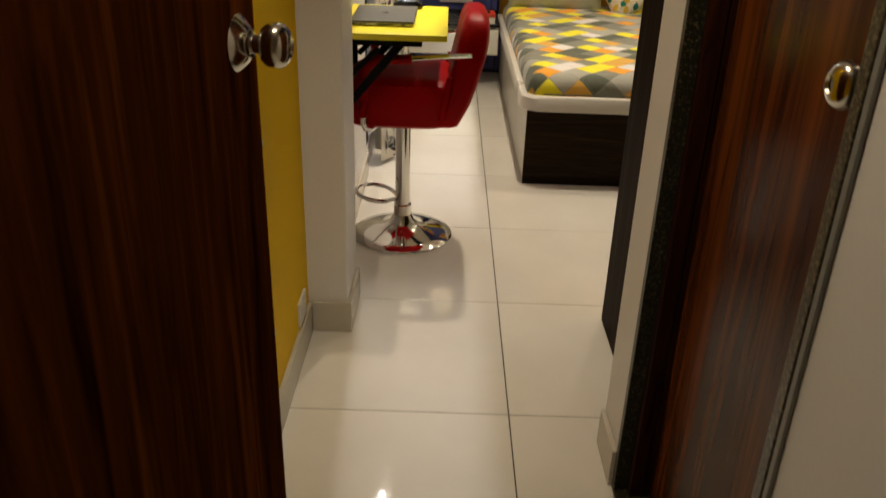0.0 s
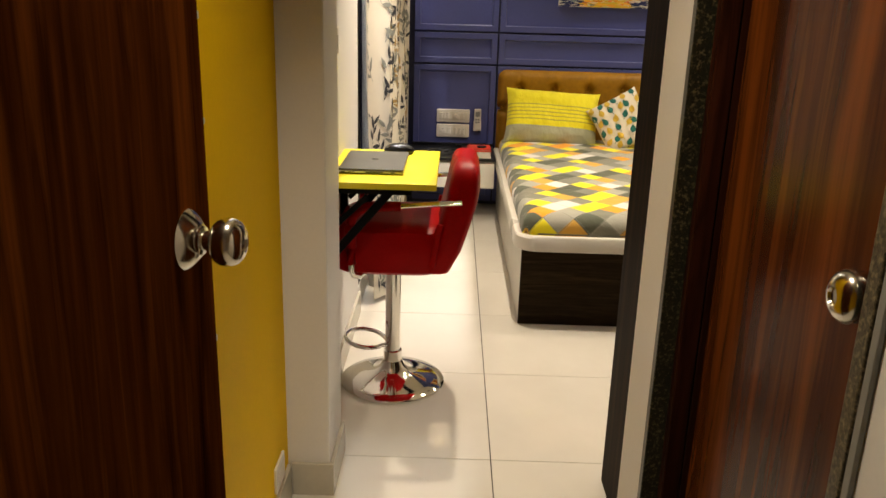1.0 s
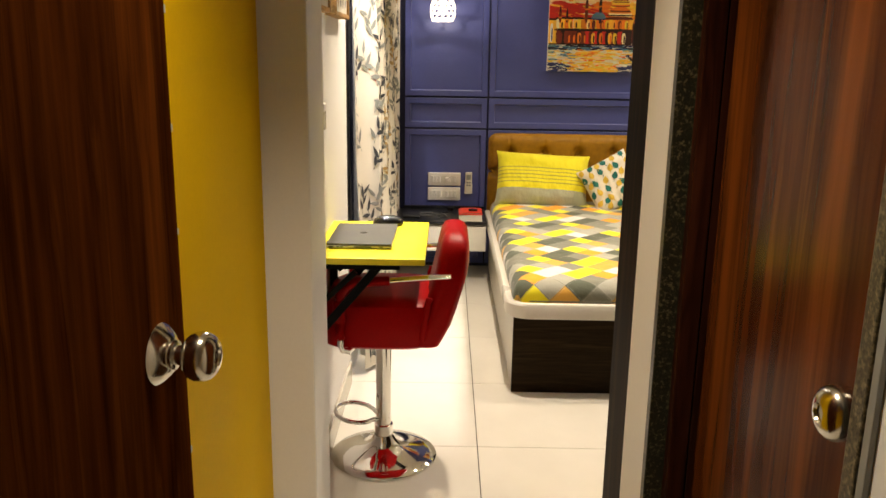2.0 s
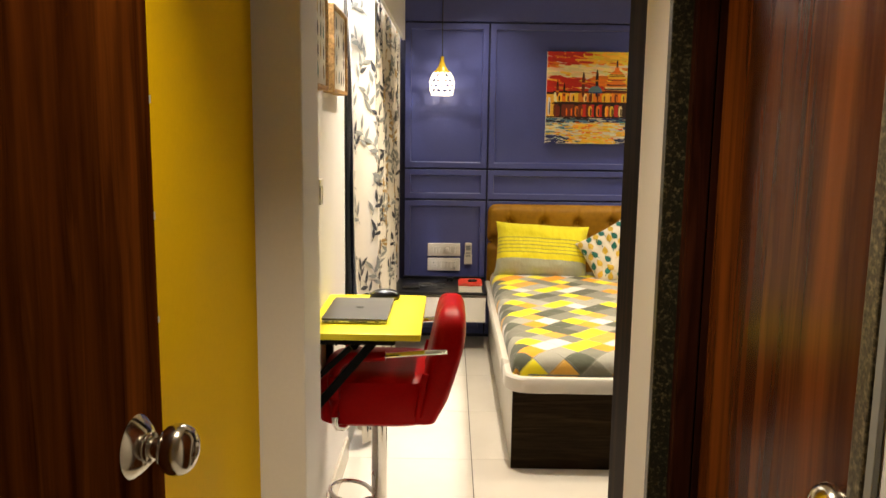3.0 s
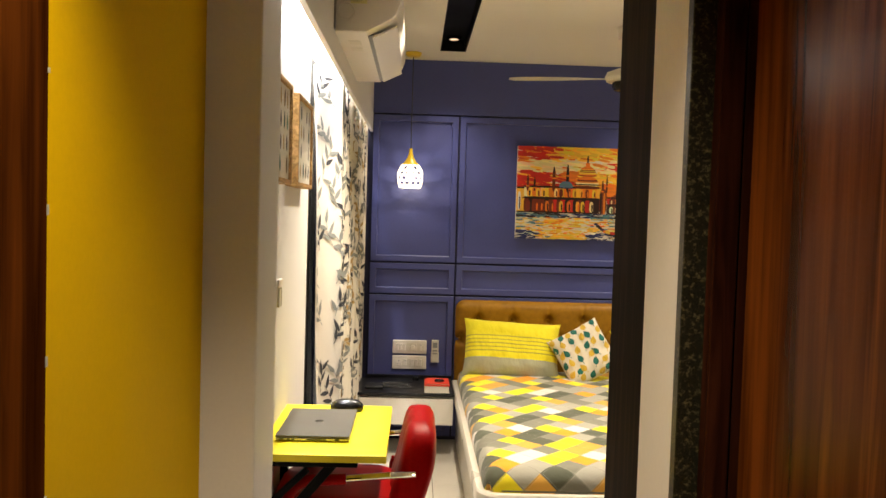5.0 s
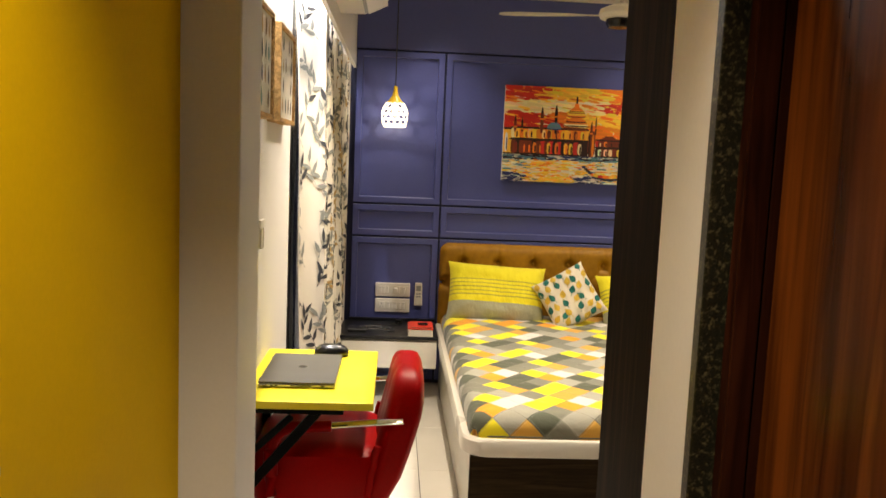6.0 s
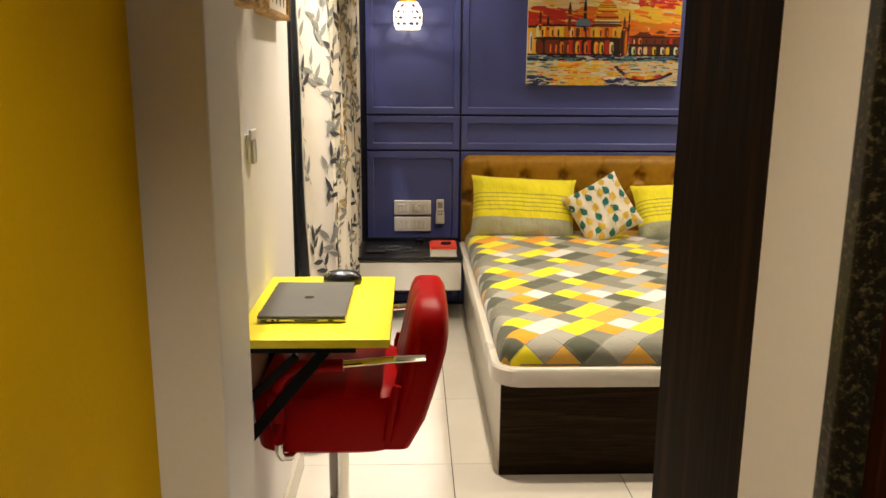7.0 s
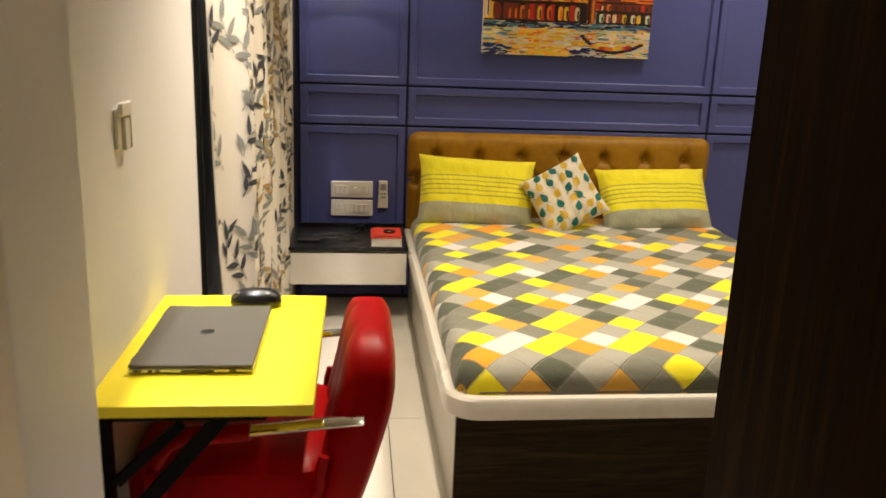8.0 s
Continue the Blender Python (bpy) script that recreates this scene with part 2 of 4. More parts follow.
M["leaf_dark"] = surface("print_charcoal", (0.035, 0.036, 0.042), 0.85, vary=0.2)
M["leaf_ochre"] = surface("print_ochre", (0.36, 0.24, 0.09), 0.85, vary=0.2)
M["cushion"] = surface("cream_cotton", (0.72, 0.66, 0.55), 0.85, vary=0.05, relief=0.2)
M["leaf_teal"] = surface("print_teal", (0.015, 0.135, 0.115), 0.85, vary=0.2)
M["leaf_mustard"] = surface("print_mustard", (0.62, 0.42, 0.05), 0.85, vary=0.15)
M["plastic_white"] = surface("white_plastic", (0.72, 0.68, 0.62), 0.35, vary=0.03)
M["plastic_cream"] = surface("cream_plastic", (0.66, 0.62, 0.54), 0.35, vary=0.03)
M["plastic_grey"] = surface("grey_plastic", (0.22, 0.22, 0.21), 0.4)
M["plastic_black"] = surface("black_plastic", (0.008, 0.008, 0.009), 0.22, vary=0.2)
M["laptop_grey"] = surface("laptop_aluminium", (0.098, 0.090, 0.072), 0.5, 0.0, vary=0.03, grain=300, relief=0.03, gloss=0.18)
M["silver"] = surface("silver_edge", (0.55, 0.53, 0.47), 0.3, 0.9, vary=0.05)
M["oak"] = wood("pale_oak", (0.36, 0.20, 0.07), (0.50, 0.30, 0.11), (0.60, 0.38, 0.16), (20, 3, 20), 0.5, 0.0)
M["paper"] = surface("paper", (0.66, 0.62, 0.54), 0.9, vary=0.08, grain=300)
M["book_red"] = surface("red_book_cover", (0.62, 0.045, 0.02), 0.4)
M["pendant_yellow"] = surface("yellow_enamel", (0.75, 0.50, 0.02), 0.35, vary=0.04)
M["pendant_shade"] = glowing("lit_ceramic", (1.0, 0.92, 0.74), 1.6)
M["bulb"] = glowing("bulb", (1.0, 0.80, 0.45), 2.0)
M["led"] = glowing("led_strip", (0.92, 0.95, 1.0), 28)
M["spot_face"] = glowing("spot_face", (1.0, 0.72, 0.55), 1.3)
M["picture_art"] = attribute_mat("canvas_paint", 0.45)
M["label_yellow"] = surface("energy_label", (0.72, 0.68, 0.28), 0.5)
M["night"] = surface("night_dark", (0.01, 0.012, 0.02), 0.9)
M["cord"] = surface("black_cord", (0.01, 0.01, 0.01), 0.5)
gl, gnt, gb = nodes_of("window_glass")
gb.inputs["Transmission Weight"].default_value, gb.inputs["Roughness"].default_value = 1.0, 0.02
M["glass"] = gl


# ---- mesh helpers ----
def box(bm, x0, x1, y0, y1, z0, z1, bevel=0.0, seg=2):
    vs = [bm.verts.new((x, y, z)) for x in (x0, x1) for y in (y0, y1) for z in (z0, z1)]
    fs = [bm.faces.new([vs[i] for i in q]) for q in ((0, 1, 3, 2), (4, 6, 7, 5), (0, 4, 5, 1), (2, 3, 7, 6), (0, 2, 6, 4), (1, 5, 7, 3))]
    if bevel:
        es = list({e for f in fs for e in f.edges})
        bmesh.ops.bevel(bm, geom=es, offset=bevel, segments=seg, affect="EDGES", profile=0.5)
    return bm


def boxed(*a, **k):
    return box(bmesh.new(), *a, **k)


def rings(bm, loops, close=True, cap=True):
    """Skin over a row of vertex loops."""
    rows = [[bm.verts.new(p) for p in loop] for loop in loops]
    n = len(rows[0])
    for a, b in zip(rows, rows[1:]):
        for i in range(n if close else n - 1):
            bm.faces.new((a[i], a[(i + 1) % n], b[(i + 1) % n], b[i]))
    if cap and close:
        bm.faces.new(rows[0][::-1]), bm.faces.new(rows[-1])
    return bm


def lathe(profile, at=(0, 0, 0), seg=32, axis="z", cap=True):
    bm = bmesh.new()
    loops = []
    for r, h in profile:
        loop = []
        for i in range(seg):
            a = 2 * math.pi * i / seg
            p = (r * math.cos(a), r * math.sin(a), h)
            if axis == "x":
                p = (h, r * math.cos(a), r * math.sin(a))
            loop.append((p[0] + at[0], p[1] + at[1], p[2] + at[2]))
        loops.append(loop)
    rings(bm, loops, True, cap)
    bmesh.ops.recalc_face_normals(bm, faces=bm.faces)
    return bm


def tube(points, rx, rz=None, seg=10, bm=None, closed=False):
    """A tube of radius rx (or an oval) along a row of points."""
    bm = bm or bmesh.new()
    pts = [Vector(p) for p in points]
    loops = []
    for i, p in enumerate(pts):
        a = pts[i - 1] if i or closed else p
        b = pts[(i + 1) % len(pts)] if i + 1 < len(pts) or closed else p
        d = (b - a).normalized()
        side = d.cross(Vector((0, 0, 1)))
        if side.length < 0.05:
            side = d.cross(Vector((0, 1, 0)))
        side.normalize()
        up = side.cross(d)
        loops.append([p + side * rx * math.cos(2 * math.pi * k / seg) + up * (rz or rx) * math.sin(2 * math.pi * k / seg) for k in range(seg)])
    if closed:
        loops.append(loops[0])
    rings(bm, loops, True, not closed)
    if closed:
        bmesh.ops.remove_doubles(bm, verts=bm.verts, dist=1e-6)
    bmesh.ops.recalc_face_normals(bm, faces=bm.faces)
    return bm


def oval(cx, cy, z, hx, hy, power=4.0, seg=32):
    """A squarish loop at height z."""
    out = []
    for i in range(seg):
        a = 2 * math.pi * i / seg
        c, s = math.cos(a), math.sin(a)
        out.append((cx + hx * math.copysign(abs(c) ** (2 / power), c), cy + hy * math.copysign(abs(s) ** (2 / power), s), z))
    return out


def mesh_of(name, bm, material, smooth=False):
    me = bpy.data.meshes.new(name)
    bm.to_mesh(me)
    bm.free()
    for m in material if isinstance(material, (list, tuple)) else [material]:
        me.materials.append(m)
    if smooth:
        for p in me.polygons:
            p.use_smooth = True
        me.set_sharp_from_angle(angle=radians(40))
    return me


def part(name, bm, material, parent=None, label="", smooth=False):
    ob = new(name, mesh_of(name, bm, material, smooth))
    if parent is not None:
        ob.parent = parent
        ob.matrix_parent_inverse = parent.matrix_basis.inverted()
    return tagged(ob, label=label)


def thing(name, at, label, category, group=""):
    ob = new(name)
    ob.matrix_basis = Matrix.Translation(at)
    ob.empty_display_size = 0.05
    return tagged(ob, label=label, category=category, group=group)


def structure(name, bm, material, label, category="wall", smooth=False):
    return tagged(part(name, bm, material, None, smooth=smooth), label=label, category=category, kind="structure")


# ---- large structure ----
NY = 5.70      # face of the far wall
LX = -0.325    # bedroom's window-side wall
YX = -0.362    # yellow passage wall
RX = 0.448     # passage wall with the second door
BX = 2.75      # bedroom's far side wall

wall_n = structure("wall_north", boxed(-0.6, BX + 0.1, NY, NY + 0.12, 0, CEIL + 0.1), M["navy_joint"], "violet-blue painted wall with panelled boards behind the bed")
bm = boxed(-0.5, LX, 2.45, 3.605, 0, CEIL + 0.1)
box(bm, -0.5, LX, 3.605, 5.55, 0, 0.12)
box(bm, -0.5, LX, 3.605, 5.55, 2.06, CEIL + 0.1)
box(bm, -0.5, LX, 5.55, NY, 0, CEIL + 0.1)
structure("wall_west", bm, M["white_paint"], "white painted wall with a curtained window")
structure("wall_passage_west", boxed(-0.5, YX, -1.2, 2.215, 0, CEIL + 0.1), M["yellow_paint"], "golden yellow painted passage wall")
structure("wall_pillar", boxed(-0.5, -0.244, 2.215, 2.45, 0, CEIL + 0.1, bevel=0.004), M["white_paint"], "off-white painted pillar at the room's entrance")
bm = boxed(RX, 0.62, 1.56, 1.72, 0, CEIL + 0.1)
box(bm, 0.62, BX + 0.1, 1.62, 1.72, 0, CEIL + 0.1)
structure("wall_wardrobe_back", bm, M["white_paint"], "white painted wall between the door and the wardrobe")
bm = boxed(RX, 0.62, -1.2, 0.88, 0, CEIL + 0.1)
box(bm, RX, 0.62, 0.88, 1.56, 2.08, CEIL + 0.1)
structure("wall_passage_east", bm, M["white_paint"], "white painted passage wall with a walnut door")
structure("wall_passage_end", boxed(-0.5, 0.62, -1.3, -1.2, 0, CEIL + 0.1), M["white_paint"], "white painted wall closing the passage")
structure("wall_east", boxed(BX, BX + 0.12, 1.72, NY, 0, CEIL + 0.1), M["white_paint"], "white painted bedroom wall")
structure("wall_bathroom_back", boxed(0.62, 0.66, -1.2, 1.62, 0, CEIL + 0.1), M["white_paint"], "white wall behind the closed door")

# ceiling, with a sunk black channel for the spots
TX0, TX1, TY0, TY1 = 0.21, 0.365, 2.95, 5.39
bm = boxed(-0.6, TX0, -1.3, NY, CEIL, CEIL + 0.1)
box(bm, TX1, BX, -1.3, NY, CEIL, CEIL + 0.1)
box(bm, TX0, TX1, -1.3, TY0, CEIL, CEIL + 0.1)
box(bm, TX0, TX1, TY1, NY, CEIL, CEIL + 0.1)
structure("ceiling", bm, M["ceiling_paint"], "cream painted ceiling with a sunk lighting channel", "ceiling")
# pelmet that hides the curtain rail and the light strip
structure("pelmet", boxed(-0.215, -0.197, 2.45, NY, 1.985, CEIL, bevel=0.002), M["white_paint"], "white pelmet board over the curtain", "pelmet")

# skirting
bm = boxed(YX, YX + 0.012, -1.2, 2.203, 0, 0.10, bevel=0.002)
structure("baseboard", bm, M["skirting"], "cream tile skirting under the yellow wall", "skirting")
bm = boxed(YX + 0.012, -0.232, 2.203, 2.215, 0, 0.10, bevel=0.002)
box(bm, -0.244, -0.232, 2.215, 2.45, 0, 0.10, bevel=0.002)
structure("baseboard_pillar", bm, M["skirting"], "cream tile skirting round the pillar", "skirting")
structure("baseboard_west", boxed(LX, LX + 0.012, 2.45, 3.605, 0, 0.10, bevel=0.002), M["skirting"], "cream tile skirting under the white wall", "skirting")
structure("baseboard_east", boxed(RX - 0.012, RX, 1.56, 1.72, 0, 0.10, bevel=0.002), M["skirting"], "cream tile skirting beside the door", "skirting")

floor = structure("floor", boxed(-0.6, BX + 0.1, -1.3, NY + 0.1, -0.06, -0.004), M["grout"], "polished cream floor tiles with thin dark joints", "floor")

# ---- window and curtain ----
win = tagged(new("window_1"), "black aluminium window behind the curtain at night", "window", kind="structure")
win.matrix_basis = Matrix.Translation((-0.42, 4.6, 1.2))
bm = boxed(-0.45, -0.3265, 3.605, 3.70, 0.12, 2.06, bevel=0.003)
part("window_frame", bm, M["black_metal"], win)
part("window_frame", boxed(-0.45, -0.40, 5.49, 5.55, 0.12, 2.06, bevel=0.003), M["black_metal"], win)
part("window_frame", boxed(-0.45, -0.40, 3.70, 5.49, 0.12, 0.18, bevel=0.003), M["black_metal"], win)
part("window_frame", boxed(-0.45, -0.40, 3.70, 5.49, 2.00, 2.06, bevel=0.003), M["black_metal"], win)
part("track_edge", boxed(-0.334, -0.328, 3.705, 3.716, 0.12, 2.0), M["silver"], win, "thin pale upright strip beside the window frame")
pane = part("pane", boxed(-0.43, -0.424, 3.70, 5.49, 0.18, 2.0), M["glass"], win)
structure("backdrop", boxed(-0.75, -0.72, 3.2, 6.0, 0, 2.6), M["night"], "dark night outside the window", "backdrop")


# curtain: a line in plan with pleats
def curtain_line(s):
    """Plan of the curtain at arc position s, 0 to 1."""
    if s < 0.12:
        k = s / 0.12
        return Vector((-0.318 + 0.106 * k, 3.665 + 0.12 * k + 0.02 * math.sin(k * math.pi), 0))
    k = (s - 0.12) / 0.88
    y = 3.80 + 1.82 * k
    wave = math.sin(k * 2 * math.pi * 9.0 + 1.2)
    return Vector((-0.266 + (0.044 * wave if k > 0.02 else 0.05), y + 0.02 * math.cos(k * 2 * math.pi * 9.0), 0))


def curtain_point(s, z, off=0.0):
    p, q = curtain_line(s), curtain_line(min(1, s + 0.004))
    d = (q - p).normalized()
    n = Vector((d.y, -d.x, 0))
    lean = 0.055 * max(0.0, 1 - z / 2.0) * max(0.0, 1 - s / 0.2)    # the free edge hangs away from the frame
    p = p + n * (off + 0.006 * math.sin(5 * z + 23 * s)) + Vector((lean, 0.6 * lean, 0))
    return Vector((p.x, p.y, z))


curtain = thing("curtain", (-0.25, 4.6, 0.03), "cream curtain printed with grey and ochre leaf sprigs", "curtain")
bm = bmesh.new()
rings(bm, [[curtain_point(i / 150, 0.025 + (2.012 if i < 36 else 2.20) * j / 16) for i in range(151)] for j in range(17)], close=False, cap=False)
cl = part("cloth", bm, M["linen"], curtain, smooth=True)
cl.modifiers.new("thick", "SOLIDIFY").thickness = 0.002
arc = np.cumsum([0.0] + [(curtain_line((i + 1) / 600) - curtain_line(i / 600)).length for i in range(600)])
steps, length = np.linspace(0, 1, 601), float(arc[-1])


def leaf_shape(n=7):
    """Half widths along a leaf of length 1."""
    return [(i / n, math.sin(math.pi * (i / n) ** 0.8) * (1 - 0.25 * i / n)) for i in range(n + 1)]


def printed_leaf(bm, at, turn, size, width, place):
    """A flat leaf on a cloth: place(u, v) gives the point in space."""
    rows = []
    c, s = math.cos(turn), math.sin(turn)
    for t, w in leaf_shape():
        a = t * size
        h = w * width * 0.5
        rows.append([bm.verts.new(place(at[0] + a * c - o * s, at[1] + a * s + o * c)) for o in (-h, 0, h)])
    for p, q in zip(rows, rows[1:]):
        bm.faces.new((p[0], p[1], q[1], q[0])), bm.faces.new((p[1], p[2], q[2], q[1]))


rnd = random.Random(7)
prints = {k: bmesh.new() for k in ("leaf_grey", "leaf_dark", "leaf_ochre")}


def on_curtain(u, v):
    return curtain_point(min(0.995, max(0.002, float(np.interp(u, arc, steps)))), min(2.03, max(0.03, v)), 0.0035)


u = 0.03
while u < length - 0.05:
    v = rnd.uniform(0.0, 0.15)
    while v < 1.97:
        kind = rnd.choice(["leaf_grey", "leaf_grey", "leaf_grey", "leaf_dark", "leaf_ochre"] if u > 0.3 else ["leaf_grey", "leaf_grey", "leaf_grey", "leaf_dark"])
        lean = rnd.uniform(-0.8, 0.8) + math.pi / 2
        bend = rnd.uniform(-0.8, 0.8)
        at, step = (u + rnd.uniform(-0.02, 0.02), v), rnd.uniform(0.020, 0.028)
        for k in range(rnd.randint(5, 6)):            # a curved twig with a leaf at each joint
            turn = lean + bend * k / 5
            printed_leaf(prints["leaf_dark" if kind == "leaf_dark" else "leaf_grey"], at, turn, step * 1.25, 0.004, on_curtain)
            if k:
                side = 1 if k % 2 else -1
                tone = kind if rnd.random() < 0.8 else rnd.choice(["leaf_dark", "leaf_grey"])
                printed_leaf(prints[tone], at, turn + side * rnd.uniform(0.4, 1.0), rnd.uniform(0.050, 0.072), rnd.uniform(0.017, 0.023), on_curtain)
            at = (at[0] + math.cos(turn) * step, at[1] + math.sin(turn) * step)
        v += rnd.uniform(0.11, 0.16)
    u += rnd.uniform(0.075, 0.095)
for k, b in prints.items():
    tagged(part("leaf_print", b, M[k], curtain), kind="stuff")


# ---- doors ----
rnd = random.Random(3)


def door_knob(parent, at, side):
    """A steel knob with a flared rose; side: +1 looks along local +x."""
    knob = part("knob", lathe([(0.0, 0.0), (0.035, 0.0), (0.036, 0.002), (0.034, 0.005), (0.021, 0.018), (0.017, 0.019), (0.017, 0.023), (0.0115, 0.024), (0.0115, 0.034), (0.016, 0.0365), (0.0215, 0.040), (0.0255, 0.045),
        (0.028, 0.052), (0.0285, 0.059), (0.0275, 0.066), (0.0245, 0.0725), (0.020, 0.077), (0.014, 0.080), (0.010, 0.0805), (0.0085, 0.077), (0.0, 0.077)], (0, 0, 0), 40, "x"), M["steel"], parent, "brushed steel knob", True)
    knob.matrix_basis = Matrix.Translation(at) @ Matrix.Diagonal((side * 0.86, 1.0, 1.0, 1))
    knob.matrix_parent_inverse = Matrix()
    return knob


door = thing("door", (0, 0, 0), "open walnut laminate door against the yellow wall", "door")
leaf = part("leaf", boxed(-0.036, 0, 0, 0.80, 0.008, 2.06, bevel=0.002), M["walnut"], door)
door_knob(door, (0, 0.735, 1.085), 1)
part("latch_plate", boxed(-0.030, -0.008, 0.799, 0.8015, 1.03, 1.14), M["steel"], door)
for z in (0.25, 1.05, 1.8):
    part("hinge", lathe([(0.007, -0.05), (0.007, 0.05)], (-0.002, -0.008, z), 12), M["steel"], door)
for z in (0.62, 0.93, 1.21, 1.33, 1.46, 1.58, 1.77):
    part("chip", boxed(-0.0025, 0.0006, 0.7975, 0.8006, z, z + rnd.uniform(0.004, 0.012)), M["paper"], door)
door.matrix_basis = pose(-0.322, 0.385, 0, 0, 0, -7.0)

door2 = thing("door", (0.55, 1.2, 0), "closed walnut laminate door in a granite-lined opening", "door")
part("leaf", boxed(0.520, 0.554, 0.915, 1.513, 0.013, 2.043, bevel=0.002), M["walnut_polished"], door2)
k2 = door_knob(door2, (0.520, 0.976, 1.090), -1)
k2.matrix_parent_inverse = door2.matrix_basis.inverted()
rnd = random.Random(3)
mark = bmesh.new()
for cz, cy, r in ((1.716, 1.212, 0.011), (1.702, 1.203, 0.009), (1.684, 1.212, 0.005), (1.673, 1.207, 0.004), (1.730, 1.217, 0.004)):
    ring_pts = [(0.5196, cy + r * rnd.uniform(0.5, 1.4) * math.cos(a), cz + r * rnd.uniform(0.5, 1.2) * math.sin(a)) for a in [k * 0.63 for k in range(10)]]
    mark.faces.new([mark.verts.new(p) for p in ring_pts])
part("glue_mark", mark, M["frame_wood"], door2, "worn glue marks on the leaf")
trim = structure("door_frame", boxed(0.476, 0.508, 1.514, 1.538, 0.0, 2.06, bevel=0.002), M["frame_wood"], "dark brown wooden door frame", "door frame")
part("frame_stop", boxed(0.5095, 0.556, 1.5165, 1.538, 0.0, 2.04, bevel=0.002), M["frame_wood"], trim)
part("frame_side", boxed(0.476, 0.516, 0.90, 0.912, 0.0, 2.06, bevel=0.002), M["frame_wood"], trim)
part("frame_head", boxed(0.476, 0.556, 0.912, 1.514, 2.045, 2.06), M["frame_wood"], trim)
lining = structure("trim", boxed(RX - 0.003, 0.62, 1.538, 1.56, 0, 2.08, bevel=0.002), M["granite"], "speckled dark granite lining of the door opening", "trim")
part("lining_side", boxed(RX - 0.003, 0.62, 0.88, 0.90, 0, 2.08, bevel=0.002), M["granite"], lining)
part("lining_face", boxed(RX - 0.008, RX - 0.0035, 0.878, 0.90, 0.012, 2.08, bevel=0.002), M["granite_lit"], lining, "speckled granite edge, paler colour for lamplight")
part("edge_strip", boxed(RX - 0.006, RX - 0.0005, 0.866, 0.8775, 0.0, 2.08, bevel=0.001), M["plastic_grey"], lining, "grey strip beside the granite edge")
part("lining_head", boxed(RX - 0.003, 0.62, 0.90, 1.538, 2.06, 2.08), M["granite"], lining)
part("threshold", boxed(RX - 0.003, 0.62, 0.90, 1.538, -0.003, 0.012, bevel=0.002), M["granite"], lining)

# ---- wardrobe ----
ward = thing("wardrobe", (1.4, 2.1, 0), "tall dark wenge laminate wardrobe beside the entrance", "wardrobe")
part("side_panel", boxed(0.548, 0.568, 1.724, 2.328, 0.0, CEIL - 0.004, bevel=0.0015), M["wenge"], ward)
part("body", boxed(0.570, BX - 0.004, 1.724, 2.303, 0.0, CEIL - 0.004), M["wenge"], ward)
for k in range(3):
    x = 0.573 + k * 0.725
    d = part("door", boxed(x, x + 0.72, 2.306, 2.326, 0.08, CEIL - 0.01, bevel=0.0015), M["wenge"], ward)
    part("handle", boxed(x + 0.66, x + 0.675, 2.327, 2.348, 1.0, 1.2, bevel=0.003), M["steel"], d)

# ---- wall panelling ----
GX = [-0.199, 0.357, 1.996, BX]
GZ = [(0.02, 0.946), (0.946, 1.153), (1.153, 2.102)]


def panel(x0, x1, z0, z1):
    """A board with a sunk, moulded field."""
    bm = bmesh.new()
    g, w = 0.006, 0.043
    loops = []
    for inset, y in ((g, NY - 0.001), (g, NY - 0.019), (g + 0.002, NY - 0.021), (w - 0.002, NY - 0.021), (w, NY - 0.0195), (w + 0.003, NY - 0.006), (w + 0.005, NY - 0.004)):
        loops.append([(x0 + inset, y, z0 + inset), (x1 - inset, y, z0 + inset), (x1 - inset, y, z1 - inset), (x0 + inset, y, z1 - inset)])
    rings(bm, loops)
    bmesh.ops.recalc_face_normals(bm, faces=bm.faces)
    part("panel", bm, M["blue_paint"], wall_n)


for x0, x1 in zip(GX, GX[1:]):
    for z0, z1 in GZ:
        panel(x0, x1, z0, z1)
part("panel", boxed(-0.199, BX, NY - 0.017, NY - 0.001, 2.107, CEIL - 0.001, bevel=0.001), M["blue_paint"], wall_n)

# ---- bed ----
BX0, BX1, BY0 = 0.386, 2.005, 3.53
bed = thing("bed", (1.2, 4.6, 0), "platform bed with a dark wenge foot and white rounded rim", "bed")
part("foot_panel", boxed(BX0, BX1, BY0, BY0 + 0.02, 0.0, 0.338, bevel=0.001), M["wenge_flat"], bed, "dark wenge laminate foot panel")
for x in (BX0 + 0.001, BX1 - 0.021):
    part("side_panel", boxed(x, x + 0.02, BY0 + 0.021, 5.64, 0.0, 0.338, bevel=0.001), M["grey_laminate"], bed, "pale grey side panel")
bm = bmesh.new()


def rim_loop(grow, z, r=0.10):
    x0, x1, y0, y1 = BX0 - 0.032 - grow, BX1 + 0.032 + grow, BY0 - 0.022 - grow, 5.645
    out = []
    for k in range(9):
        a = math.pi + k * math.pi / 16
        out.append((x0 + r + r * math.cos(a), y0 + r + r * math.sin(a), z))
    for k in range(9):
        a = 1.5 * math.pi + k * math.pi / 16
        out.append((x1 - r + r * math.cos(a), y0 + r + r * math.sin(a), z))
    return out + [(x1, y1, z), (x0, y1, z)]


rings(bm, [rim_loop(-0.004, 0.339), rim_loop(0, 0.343), rim_loop(0, 0.396), rim_loop(-0.006, 0.404), rim_loop(-0.030, 0.404), rim_loop(-0.036, 0.398), rim_loop(-0.036, 0.36)])
bmesh.ops.recalc_face_normals(bm, faces=bm.faces)
part("rim", bm, M["white_laminate"], bed, "white laminate rim with rounded corners", True)

